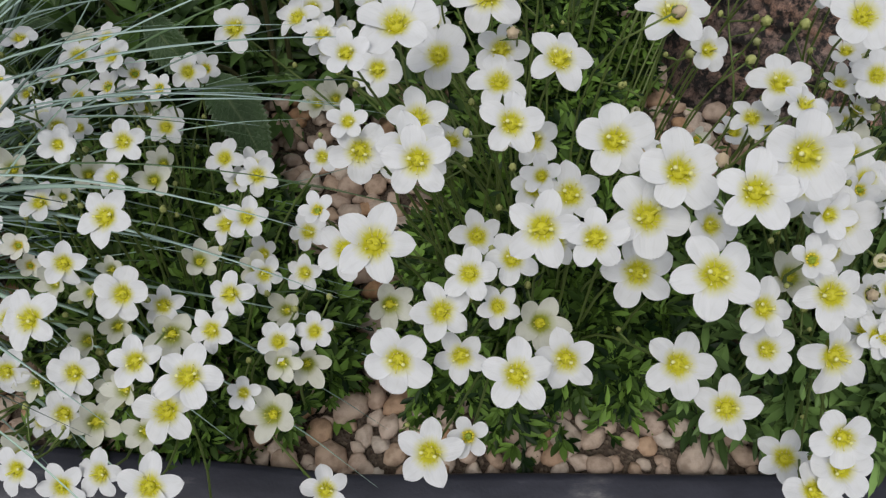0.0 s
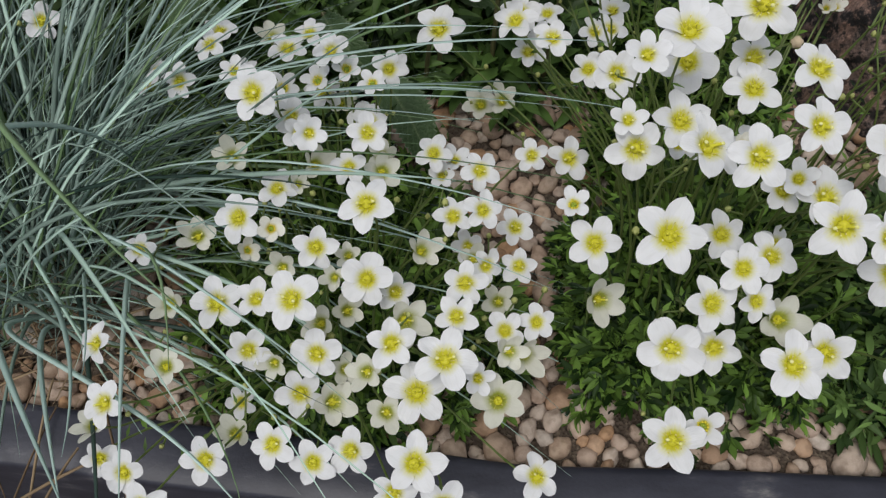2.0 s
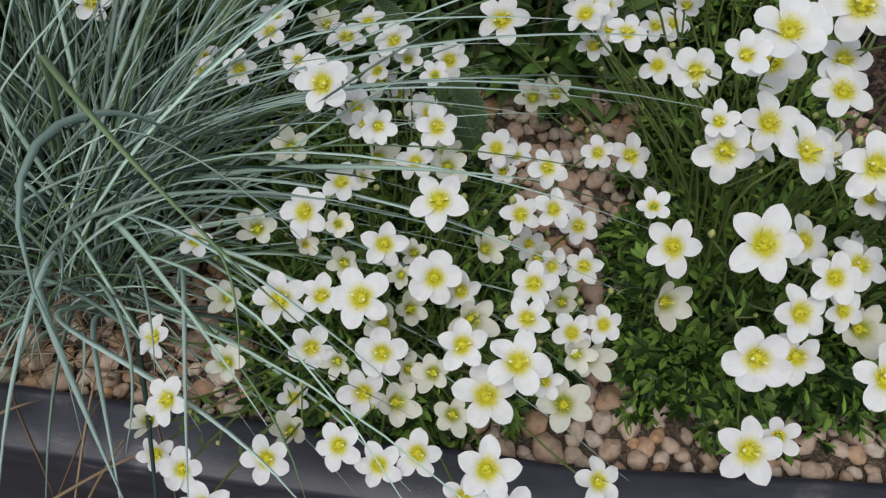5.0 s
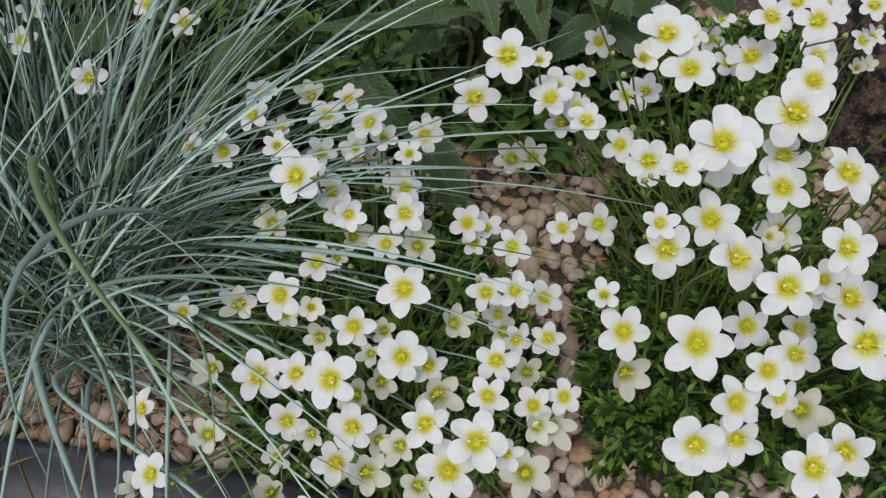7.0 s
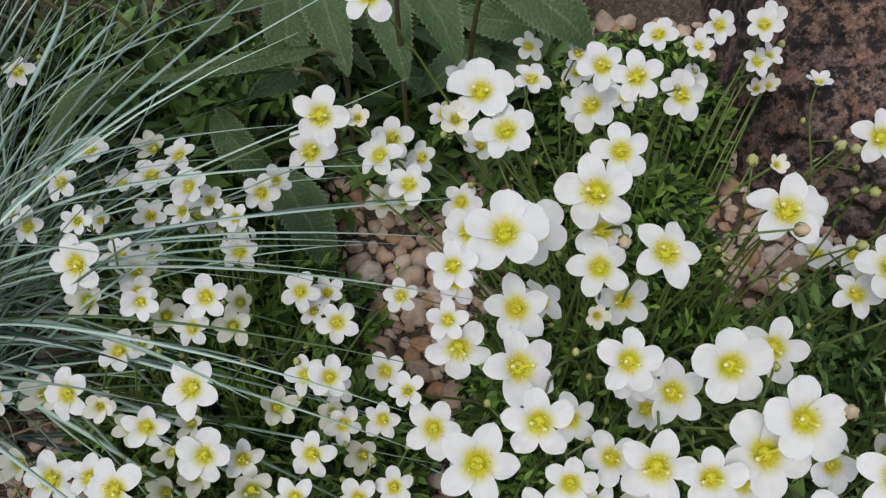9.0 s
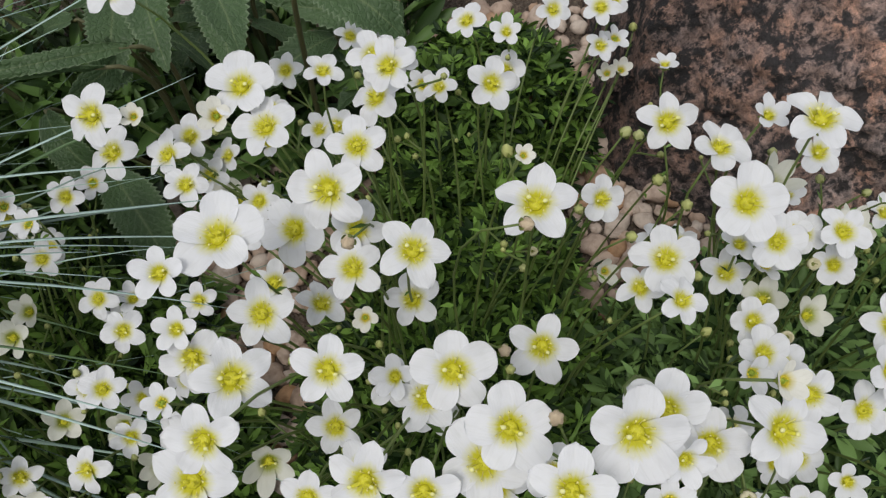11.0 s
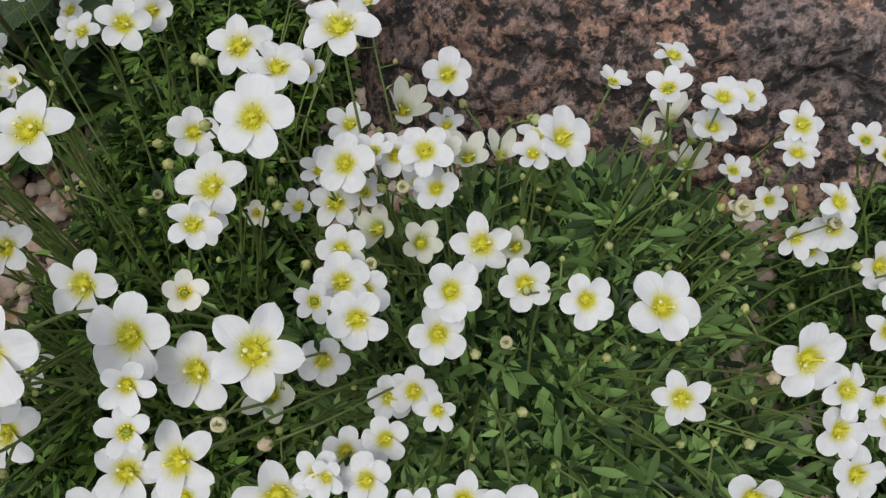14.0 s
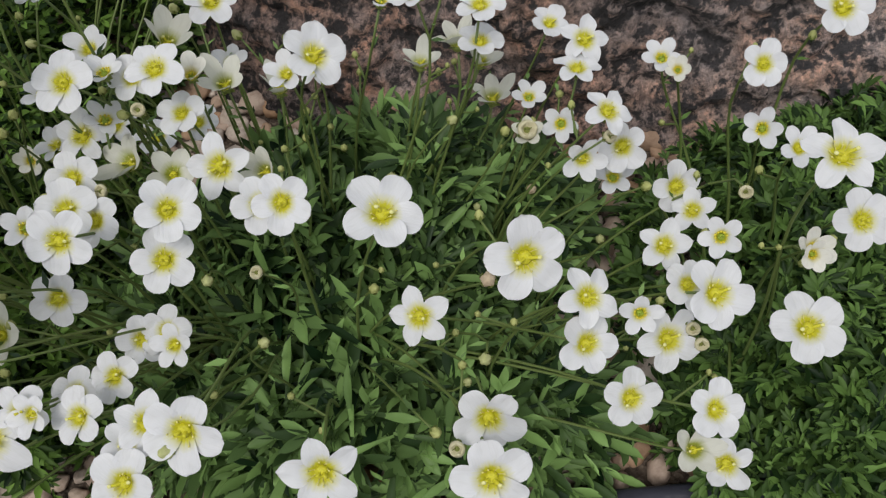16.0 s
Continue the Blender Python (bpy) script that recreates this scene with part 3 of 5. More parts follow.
def stalk(plant, top, n, r, thick):
    """A flower stalk that rises from the cushion of leaves."""
    c = plant.centre
    k = r.uniform(0.18, 0.42)
    if top.y < 0.112 or (-0.085 < top.x < 0.004 and top.y > 0.165):
        k = r.uniform(0.5, 0.78)
    foot = Vector((top.x + (c.x - top.x) * k + r.uniform(-0.008, 0.008), top.y + (c.y - top.y) * k + r.uniform(-0.008, 0.008), 0.012))
    high = max(0.02, top.z)
    pts = bezier(foot, foot + Vector((0, 0, high * 0.5)), top - n * high * 0.32, top - n * 0.0008, 9)
    v, f = tube(pts, [thick * (1.15 - 0.45 * i / 8) for i in range(9)], 5)
    heap = Heap().add(v, f)
    for i in r.sample((3, 4, 5, 6, 7), 3):
        way = Matrix.Rotation(r.uniform(0, 6.28), 4, "Z") @ Matrix.Rotation(-r.uniform(0.2, 0.8), 4, "Y") @ Matrix.Scale(r.uniform(0.003, 0.0062), 4)
        lv, lf = BRACT[r.randrange(2)]
        heap.add(lv, lf, Matrix.Translation(pts[i]) @ way, 1)
    for i in (5, 6, 7):
        if thick > 0.00046 and r.random() < 0.26:
            a = r.uniform(0, 6.28)
            p = Vector(pts[i])
            e = p + Vector((math.cos(a), math.sin(a), 0.9)) * r.uniform(0.005, 0.010)
            bv, bf = tube(bezier(p, p + (e - p) * 0.4 + Vector((0, 0, 0.0006)), e - Vector((0, 0, 0.002)), e, 5), [0.00035] * 5, 5)
            heap.add(bv, bf)
            part("bud", SMALL_BUDS[i % 2], plant.ob, Matrix.Translation(e) @ Matrix.Rotation(r.uniform(-0.5, 0.5), 4, "X") @ Matrix.Scale(r.uniform(0.0011, 0.0019), 4))
    return part("stem", heap.mesh("stem", STEM, plant.leaf_mat), plant.ob)


def bloom(plant, x, y, z, size, turn, fading=False, lean=None):
    """One flower of radius size mm at its heart's place; turn: degrees of its first petal."""
    r = random.Random(int(x * 7919e3) ^ int(y * 104729e3))
    p = Vector((x, y, z))
    n, u, v = flower_frame(p, plant, r)
    if lean:
        n = (n + Vector(lean)).normalized()
        u = (Vector((1, 0, 0)) - n * n.x).normalized()
        v = n.cross(u)
    s = size / 1000
    style = r.random()
    wide_open = ROUND if style < (0.66 if plant in (right, far) else 0.12) else POINTED if style > 0.72 else OPEN
    kinds = OLD if fading else wide_open if size > 6.3 else HALF if size > 4.9 else CUP
    if kinds is not CUP:
        s = s * 1.03
    deep = (0.10 if kinds in (HALF, CUP) else 0.0) * s
    m = Matrix((u, v, n)).transposed().to_4x4()
    m.translation = p - n * (deep + 0.0008)
    fresh = kinds is CUP or (kinds is HALF and r.random() < 0.5)
    f = part("flower", r.choice(YOUNG_HEARTS if fresh else HEARTS), plant.ob, m @ Matrix.Scale(s, 4), "faded cream flower" if fading else "")
    for k in range(5):
        a = radians(turn + 72 * k + r.uniform(-5, 5))
        tilt = Matrix.Rotation(r.uniform(-0.10, 0.10), 4, "Y") @ Matrix.Rotation(0.10 + r.uniform(-0.07, 0.07), 4, "X")
        q = Matrix.Rotation(a, 4, "Z") @ Matrix.Translation((0, 0, 0.006 * k)) @ tilt @ Matrix.Scale(r.uniform(0.93, 1.06), 4)
        part("petal", kinds[r.randrange(len(kinds))], f, q)
    part("stamen_ring", r.choice(YOUNG_STAMENS if fresh else STAMENS), f, Matrix.Rotation(r.uniform(0, 6), 4, "Z"))
    stalk(plant, m.translation - n * 0.25 * s, n, r, 0.00054)
    return f


def bud(plant, x, y, z, size=2.3, pink=False):
    r = random.Random(int(x * 7919e3) ^ int(y * 104729e3))
    p = Vector((x, y, z))
    n, u, v = flower_frame(p, plant, r)
    n = (n + Vector((r.uniform(-0.5, 0.5), r.uniform(-0.4, 0.4), 0))).normalized()
    u = (Vector((1, 0, 0)) - n * n.x).normalized()
    m = Matrix((u, n.cross(u), n)).transposed().to_4x4()
    m.translation = p
    b = part("bud", BUDS[3 if pink else r.randrange(3)], plant.ob, m @ Matrix.Scale(size / 1000, 4), "withered pinkish bud" if pink else "")
    stalk(plant, p - n * 0.0008, n, r, 0.00044)
    return b


def lobed_leaf(seed, lobes, slim):
    """A small cut leaf of length one along x: a stalk that widens into rounded-pointed lobes."""
    r = random.Random(seed)
    heap = Heap()
    v = [(0, -0.03, 0), (0, 0.03, 0), (0.50, -0.05, 0.03), (0.50, 0.05, 0.03), (0, 0, -0.02), (0.5, 0, 0.01)]
    heap.add(v, [(0, 4, 5, 2), (4, 1, 3, 5)])
    spread = {1: (0,), 3: (-32, 0, 32), 5: (-56, -27, 0, 27, 56)}[lobes]
    for a in spread:
        ln = (0.55 if a == 0 else 0.47 if abs(a) < 40 else 0.36) * r.uniform(0.9, 1.1) * (1.0 if lobes > 1 else 1.2)
        w = slim * r.uniform(0.85, 1.15)
        v = []
        for t, k in ((0.0, 0.5), (0.30, 0.85), (0.58, 1.0), (0.82, 0.66)):
            z = -0.10 * t * t * ln
            v += [(t * ln, -w * k, z + 0.045), (t * ln, 0, z), (t * ln, w * k, z + 0.045)]
        v.append((ln, 0, -0.11 * ln))
        f = [(3 * i + c, 3 * i + 3 + c, 3 * i + 4 + c, 3 * i + 1 + c) for i in range(3) for c in (0, 1)] + [(9, 12, 10), (10, 12, 11)]
        base = Matrix.Translation((0.44, 0, 0.02)) @ Matrix.Rotation(radians(a + r.uniform(-5, 5)), 4, "Z") @ Matrix.Rotation(r.uniform(-0.2, 0.15), 4, "Y")
        heap.add(v, f, base)
    return heap


CUT = [lobed_leaf(s, 5 if s % 2 else 3, 0.078 + 0.006 * (s % 3)) for s in range(5)]
NARROW = [lobed_leaf(s + 10, 3 if s % 3 == 1 else 1, 0.070 + 0.010 * (s % 3)) for s in range(6)]


def cushion(plant, areas, kinds, count, length, height, seed, singles=90):
    """The leaves of a plant: rosettes over a low mound. areas: centre and half axes of ellipses in plan."""
    r = random.Random(seed)
    heaps, made = Heap(), 0
    meshes = [h.mesh("leaf", plant.leaf_mat) for h in kinds]
    flat = [(np.concatenate(h.v), h.f) for h in kinds]
    weights = [a[2] * a[3] for a in areas]
    for _ in range(count):
        cx, cy, ax, ay = r.choices(areas, weights)[0]
        a, q = r.uniform(0, 2 * math.pi), math.sqrt(r.random())
        x, y = cx + ax * q * math.cos(a), cy + ay * q * math.sin(a)
        over = y < edge_line(x) + 0.004
        if over and plant is not far:
            continue
        bump = 0.5 + 0.5 * noise.noise((x * 40, y * 40, seed))
        z = height * (1 - q ** 3) * (0.55 + 0.6 * bump) + 0.002
        if over:
            z = max(z, 0.026)
        lean = Vector(((x - cx) / ax, (y - cy) / ay, 0)) * 0.55 + Vector((0, 0, 1)) + Vector((r.gauss(0, 0.2), r.gauss(0, 0.2), 0))
        turn = lean.to_track_quat("Z", "Y").to_matrix().to_4x4()
        n = r.randint(6, 9)
        for k in range(n):
            ln = length * r.uniform(0.65, 1.3)
            m = Matrix.Translation((x, y, z + r.uniform(-0.016, 0.007))) @ turn @ Matrix.Rotation(k * 2.4 + r.uniform(-0.3, 0.3), 4, "Z") @ Matrix.Rotation(-r.uniform(0.05, 1.05), 4, "Y") @ Matrix.Scale(ln, 4)
            i = r.randrange(len(kinds))
            if made < singles and y < cy and r.random() < 0.3:
                part("leaf", meshes[i], plant.ob, m)
                made += 1
            else:
                heaps.add(*flat[i], m)
    tagged(part("foliage", heaps.mesh("leaves", plant.leaf_mat), plant.ob), kind="stuff")


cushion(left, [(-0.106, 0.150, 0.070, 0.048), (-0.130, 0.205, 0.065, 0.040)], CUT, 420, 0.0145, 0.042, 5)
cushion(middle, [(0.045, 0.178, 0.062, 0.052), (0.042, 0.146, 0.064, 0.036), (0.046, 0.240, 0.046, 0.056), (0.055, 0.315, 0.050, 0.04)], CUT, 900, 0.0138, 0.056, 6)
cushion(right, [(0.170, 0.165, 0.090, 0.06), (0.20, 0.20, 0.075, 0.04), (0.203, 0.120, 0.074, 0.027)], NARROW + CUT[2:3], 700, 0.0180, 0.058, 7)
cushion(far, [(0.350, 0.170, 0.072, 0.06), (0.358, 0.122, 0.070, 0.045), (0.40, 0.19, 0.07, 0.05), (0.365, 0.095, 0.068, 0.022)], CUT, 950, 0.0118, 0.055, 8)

bloom(left, -0.1993, 0.2491, 0.0599, 5.9, 28)
bloom(left, -0.1881, 0.2131, 0.0919, 7.2, 66)
bloom(left, -0.1858, 0.0835, 0.0721, 5.9, 68, True)
bloom(left, -0.1836, 0.1043, 0.0916, 7.4, 11)
bloom(left, -0.1821, 0.0732, 0.0702, 6.5, 46)
bloom(left, -0.1802, 0.1450, 0.0828, 6.4, 11)
bloom(left, -0.1712, 0.0790, 0.1061, 7.4, 60)
bloom(left, -0.1706, 0.0664, 0.0786, 7.3, 22)
bloom(left, -0.1672, 0.1942, 0.1161, 6.7, 13)
bloom(left, -0.1645, 0.1226, 0.0854, 5.8, 27, True)
bloom(left, -0.1635, 0.2391, 0.0959, 6.8, 14)
bloom(left, -0.1596, 0.0531, 0.0909, 8.5, 33)
bloom(left, -0.1592, 0.0961, 0.0940, 6.3, 3, True)
bloom(left, -0.1585, 0.2101, 0.1188, 6.6, 34)
bloom(left, -0.1583, 0.2379, 0.0746, 6.3, 24)
bloom(left, -0.1562, 0.1427, 0.0969, 6.7, 21, True)
bloom(left, -0.1486, 0.1750, 0.0994, 6.7, 37, True)
bloom(left, -0.1460, 0.2510, 0.0805, 6.3, 39, True)
bloom(left, -0.1457, 0.1908, 0.1269, 5.1, 11)
bloom(left, -0.1450, 0.1038, 0.0438, 6.6, 47)
bloom(left, -0.1442, 0.0693, 0.0855, 7.7, 43)
bloom(left, -0.1435, 0.1130, 0.1058, 8.8, 33)
bloom(left, -0.1422, 0.0874, 0.0565, 6.5, 49, True)
bloom(left, -0.1369, 0.1344, 0.1230, 8.1, 39)
bloom(left, -0.1354, 0.2113, 0.0952, 6.3, 64)
bloom(left, -0.1338, 0.2223, 0.1050, 7.8, 63)
bloom(left, -0.1334, 0.1666, 0.1441, 9.3, 35)
bloom(left, -0.1334, 0.1009, 0.0978, 7.2, 63)
bloom(left, -0.1306, 0.1131, 0.1095, 6.9, 11)
bloom(left, -0.1282, 0.1516, 0.1144, 6.8, 4)
bloom(left, -0.1270, 0.2337, 0.1019, 6.9, 11)
bloom(left, -0.1264, 0.1308, 0.1230, 4.5, 70)
bloom(left, -0.1263, 0.1328, 0.0950, 5.7, 60, True)
bloom(left, -0.1252, 0.1760, 0.1218, 6.4, 11)
bloom(left, -0.1216, 0.0702, 0.0999, 7.6, 45)
bloom(left, -0.1215, 0.2093, 0.1027, 6.3, 38)
bloom(left, -0.1213, 0.1666, 0.1257, 6.3, 0)
bloom(left, -0.1212, 0.2172, 0.0869, 7.9, 37)
bloom(left, -0.1178, 0.1664, 0.1083, 6.3, 39, True)
bloom(left, -0.1175, 0.1069, 0.1221, 9.4, 43)
bloom(left, -0.1167, 0.0907, 0.0890, 8.1, 48)
bloom(left, -0.1164, 0.1592, 0.1347, 5.8, 65)
bloom(left, -0.1152, 0.2104, 0.1173, 7.2, 31)
bloom(left, -0.1145, 0.2160, 0.0818, 5.1, 21, True)
bloom(left, -0.1123, 0.1256, 0.1215, 7.4, 14)
bloom(left, -0.1114, 0.0996, 0.0999, 8.0, 27)
bloom(left, -0.1103, 0.2107, 0.1083, 5.9, 52)
bloom(left, -0.1100, 0.0666, 0.0947, 7.5, 40)
bloom(left, -0.1066, 0.0883, 0.0884, 7.6, 54, True)
bloom(left, -0.1047, 0.1580, 0.1190, 6.5, 26)
bloom(left, -0.1045, 0.2085, 0.0818, 7.5, 36)
bloom(left, -0.1039, 0.1183, 0.0931, 6.1, 55, True)
bloom(left, -0.1017, 0.1992, 0.0920, 7.3, 20)
bloom(left, -0.1003, 0.2038, 0.1085, 5.5, 57)
bloom(left, -0.0987, 0.0700, 0.0967, 7.6, 13)
bloom(left, -0.0985, 0.1634, 0.1308, 7.1, 29)
bloom(left, -0.0966, 0.1333, 0.1350, 8.9, 57)
bloom(left, -0.0966, 0.1200, 0.1123, 8.5, 8)
bloom(left, -0.0954, 0.0947, 0.0984, 6.2, 39, True)
bloom(left, -0.0953, 0.2205, 0.0979, 7.4, 5)
bloom(left, -0.0944, 0.1622, 0.1114, 6.3, 33, True)
bloom(left, -0.0889, 0.0833, 0.0940, 6.2, 10, True)
bloom(left, -0.0881, 0.1222, 0.1003, 7.1, 18)
bloom(left, -0.0877, 0.0967, 0.1158, 8.0, 26)
bloom(left, -0.0853, 0.0574, 0.0989, 7.1, 5)
bloom(left, -0.0845, 0.1133, 0.0981, 7.8, 59, True)
bloom(left, -0.0803, 0.1404, 0.0961, 6.6, 35, True)
bloom(left, -0.0796, 0.0856, 0.1054, 10.1, 29)
bloom(left, -0.0796, 0.0626, 0.1099, 9.3, 15)
bloom(left, -0.0770, 0.1818, 0.0968, 7.0, 66)
bloom(left, -0.0717, 0.0916, 0.1167, 9.4, 3)
bloom(left, -0.0705, 0.0574, 0.0865, 8.5, 68)
bloom(left, -0.0698, 0.1471, 0.1083, 7.0, 40)
bloom(left, -0.0683, 0.1083, 0.1118, 7.2, 54)
bloom(left, -0.0656, 0.1227, 0.1072, 7.6, 16)
bloom(left, -0.0612, 0.1646, 0.1107, 7.0, 54)
bloom(left, -0.0606, 0.1432, 0.1185, 6.8, 16)
bloom(left, -0.0581, 0.1351, 0.0971, 6.4, 54)
bloom(left, -0.0533, 0.0923, 0.0836, 8.7, 45, True)
bloom(left, -0.0526, 0.1295, 0.0816, 6.0, 60, True)
bloom(left, -0.0518, 0.1123, 0.0944, 7.0, 52)
bloom(left, -0.0505, 0.1063, 0.0920, 6.1, 11, True)
bloom(left, -0.0468, 0.1569, 0.0874, 7.1, 43)
bloom(left, -0.0461, 0.1392, 0.0908, 7.0, 18)
bloom(left, -0.0445, 0.1102, 0.0818, 7.0, 18, True)
bloom(left, -0.0418, 0.1788, 0.1015, 6.4, 25)
bloom(left, -0.0410, 0.1168, 0.0925, 6.6, 30)
bloom(left, -0.0383, 0.0745, 0.0606, 8.1, 33)
bloom(left, -0.0951, 0.1739, 0.1042, 5.6, 16, True)
bloom(left, -0.0737, 0.1785, 0.0871, 5.1, 20)
bloom(left, -0.0633, 0.1529, 0.0795, 6.2, 42)
bloom(left, -0.1416, 0.1449, 0.0850, 4.4, 38)
bloom(left, -0.1035, 0.1309, 0.1078, 4.4, 26, True)
bloom(left, -0.1068, 0.1208, 0.1113, 4.3, 48, True)
bloom(left, -0.1117, 0.1127, 0.0946, 6.3, 2, True)
bloom(left, -0.1031, 0.0987, 0.0902, 5.1, 25, True)
bloom(left, -0.1253, 0.0987, 0.0938, 5.0, 51, True)
bloom(left, -0.0608, 0.0949, 0.0957, 5.4, 20)
bloom(left, -0.1481, 0.2026, 0.1067, 5.1, 10)
bloom(left, -0.0944, 0.2357, 0.0826, 6.2, 51)
bloom(left, -0.1318, 0.1818, 0.1207, 6.2, 58)
bloom(left, -0.1294, 0.1926, 0.1001, 5.5, 61)
bloom(left, -0.0690, 0.1857, 0.0880, 6.1, 47)
bloom(left, -0.1215, 0.1542, 0.1138, 3.6, 68, True)
bloom(left, -0.0622, 0.1402, 0.0922, 5.9, 13, True)
bloom(middle, -0.0766, 0.2315, 0.1091, 10.0, 69)
bloom(middle, -0.0668, 0.2183, 0.1485, 10.2, 7)
bloom(middle, -0.0558, 0.2527, 0.0405, 8.1, 56, True)
bloom(middle, -0.0555, 0.2199, 0.1459, 3.9, 21)
bloom(middle, -0.0495, 0.2172, 0.1288, 8.6, 12)
bloom(middle, -0.0492, 0.2308, 0.1884, 8.5, 23)
bloom(middle, -0.0469, 0.2483, 0.0488, 7.2, 45, True)
bloom(middle, -0.0466, 0.2303, 0.1202, 7.5, 16)
bloom(middle, -0.0425, 0.2233, 0.1072, 6.8, 55)
bloom(middle, -0.0386, 0.1997, 0.1389, 7.1, 1)
bloom(middle, -0.0365, 0.2304, 0.1085, 6.5, 25)
bloom(middle, -0.0354, 0.1323, 0.1402, 5.1, 41)
bloom(middle, -0.0300, 0.2695, 0.0826, 7.2, 7)
bloom(middle, -0.0280, 0.1247, 0.1310, 8.6, 70)
bloom(middle, -0.0246, 0.1413, 0.1688, 5.6, 21)
bloom(middle, -0.0242, 0.2065, 0.1642, 4.9, 22)
bloom(middle, -0.0236, 0.1971, 0.0761, 8.9, 15)
bloom(middle, -0.0235, 0.2789, 0.0945, 7.5, 8)
bloom(middle, -0.0235, 0.1465, 0.1885, 6.1, 28)
bloom(middle, -0.0221, 0.2078, 0.1159, 7.1, 68)
bloom(middle, -0.0217, 0.1367, 0.1623, 8.6, 54)
bloom(middle, -0.0198, 0.1802, 0.1445, 7.8, 61)
bloom(middle, -0.0179, 0.1309, 0.0837, 8.3, 50, True)
bloom(middle, -0.0170, 0.2138, 0.1676, 10.0, 23)
bloom(middle, -0.0166, 0.1065, 0.1655, 10.2, 0)
bloom(middle, -0.0162, 0.2179, 0.1352, 6.1, 5)
bloom(middle, -0.0115, 0.1554, 0.1884, 10.3, 21)
bloom(middle, -0.0114, 0.0877, 0.1387, 9.0, 49)
bloom(middle, -0.0105, 0.2587, 0.0837, 7.4, 45)
bloom(middle, -0.0096, 0.2020, 0.1650, 9.3, 34)
bloom(middle, -0.0077, 0.1261, 0.1773, 9.7, 41)
bloom(middle, -0.0069, 0.1494, 0.1591, 9.1, 28)
bloom(middle, -0.0053, 0.1062, 0.2002, 7.5, 25)
bloom(middle, -0.0038, 0.2599, 0.0841, 7.8, 51)
bloom(middle, -0.0038, 0.0735, 0.1049, 10.0, 12)
bloom(middle, -0.0010, 0.1749, 0.1563, 9.6, 57)
bloom(middle, -0.0005, 0.0986, 0.1443, 8.4, 38)
bloom(middle, 0.0000, 0.2398, 0.1418, 6.6, 63)
bloom(middle, 0.0024, 0.1663, 0.1266, 8.1, 36)
bloom(middle, 0.0024, 0.2849, 0.1067, 6.6, 24)
bloom(middle, 0.0051, 0.0944, 0.1257, 8.0, 56)
bloom(middle, 0.0068, 0.1057, 0.1519, 7.5, 9)
bloom(middle, 0.0073, 0.0795, 0.1008, 6.1, 37)
bloom(middle, 0.0098, 0.1280, 0.1330, 8.0, 36)
bloom(middle, 0.0118, 0.1702, 0.1844, 10.3, 31)
bloom(middle, 0.0146, 0.1033, 0.1378, 6.5, 48)
bloom(middle, 0.0155, 0.1234, 0.1905, 7.9, 16)
bloom(middle, 0.0157, 0.1613, 0.1606, 8.5, 33)
bloom(middle, 0.0163, 0.1711, 0.1630, 7.9, 1)
bloom(middle, 0.0166, 0.2373, 0.1310, 6.3, 21)
bloom(middle, 0.0171, 0.1554, 0.1422, 3.7, 5)
bloom(middle, 0.0182, 0.1815, 0.1858, 7.5, 31)
bloom(middle, 0.0182, 0.2248, 0.1480, 8.8, 28)
bloom(middle, 0.0183, 0.0811, 0.1446, 9.5, 19)
bloom(middle, 0.0185, 0.1142, 0.1443, 7.3, 46)
bloom(middle, 0.0189, 0.2661, 0.1247, 5.8, 68)
bloom(middle, 0.0189, 0.2253, 0.1666, 7.5, 46)
bloom(middle, 0.0221, 0.2778, 0.1005, 7.0, 46)
bloom(middle, 0.0227, 0.1040, 0.1769, 9.2, 9)
bloom(middle, 0.0246, 0.2076, 0.1833, 7.3, 29)
bloom(middle, 0.0253, 0.1361, 0.1452, 6.8, 12)
bloom(middle, 0.0264, 0.1346, 0.1537, 5.9, 21)
bloom(middle, 0.0278, 0.1069, 0.1199, 8.6, 69, True)
bloom(middle, 0.0289, 0.1696, 0.1224, 8.6, 34)
bloom(middle, 0.0300, 0.2586, 0.1109, 6.0, 54)
bloom(middle, 0.0313, 0.1615, 0.1697, 9.8, 0)
bloom(middle, 0.0322, 0.0894, 0.1352, 8.6, 30)
bloom(middle, 0.0342, 0.1301, 0.1511, 9.2, 24)
bloom(middle, 0.0349, 0.1023, 0.1750, 7.9, 21)
bloom(middle, 0.0356, 0.1385, 0.1114, 7.3, 7)
bloom(middle, 0.0362, 0.2536, 0.1158, 6.8, 1)
bloom(middle, 0.0411, 0.1274, 0.1787, 9.5, 28)
bloom(middle, 0.0458, 0.2673, 0.1339, 6.8, 62)
bloom(middle, 0.0476, 0.1081, 0.1751, 9.8, 61)
bloom(middle, 0.0512, 0.1093, 0.1460, 9.6, 31)
bloom(middle, 0.0526, 0.1122, 0.1873, 9.3, 32)
bloom(middle, 0.0539, 0.2481, 0.1245, 9.2, 8)
bloom(middle, 0.0583, 0.1806, 0.1829, 2.8, 4)
bloom(middle, 0.0589, 0.2613, 0.1353, 5.5, 15)
bloom(middle, 0.0593, 0.2602, 0.1165, 7.1, 6)
bloom(middle, 0.0595, 0.0906, 0.1794, 9.6, 46)
bloom(middle, 0.0613, 0.1704, 0.1770, 10.4, 10)
bloom(middle, 0.0619, 0.1060, 0.1748, 6.5, 67)
bloom(middle, 0.0622, 0.0965, 0.2027, 8.7, 11)
bloom(middle, 0.0642, 0.1458, 0.1454, 9.5, 7)
bloom(middle, 0.0653, 0.0940, 0.1204, 10.2, 70)
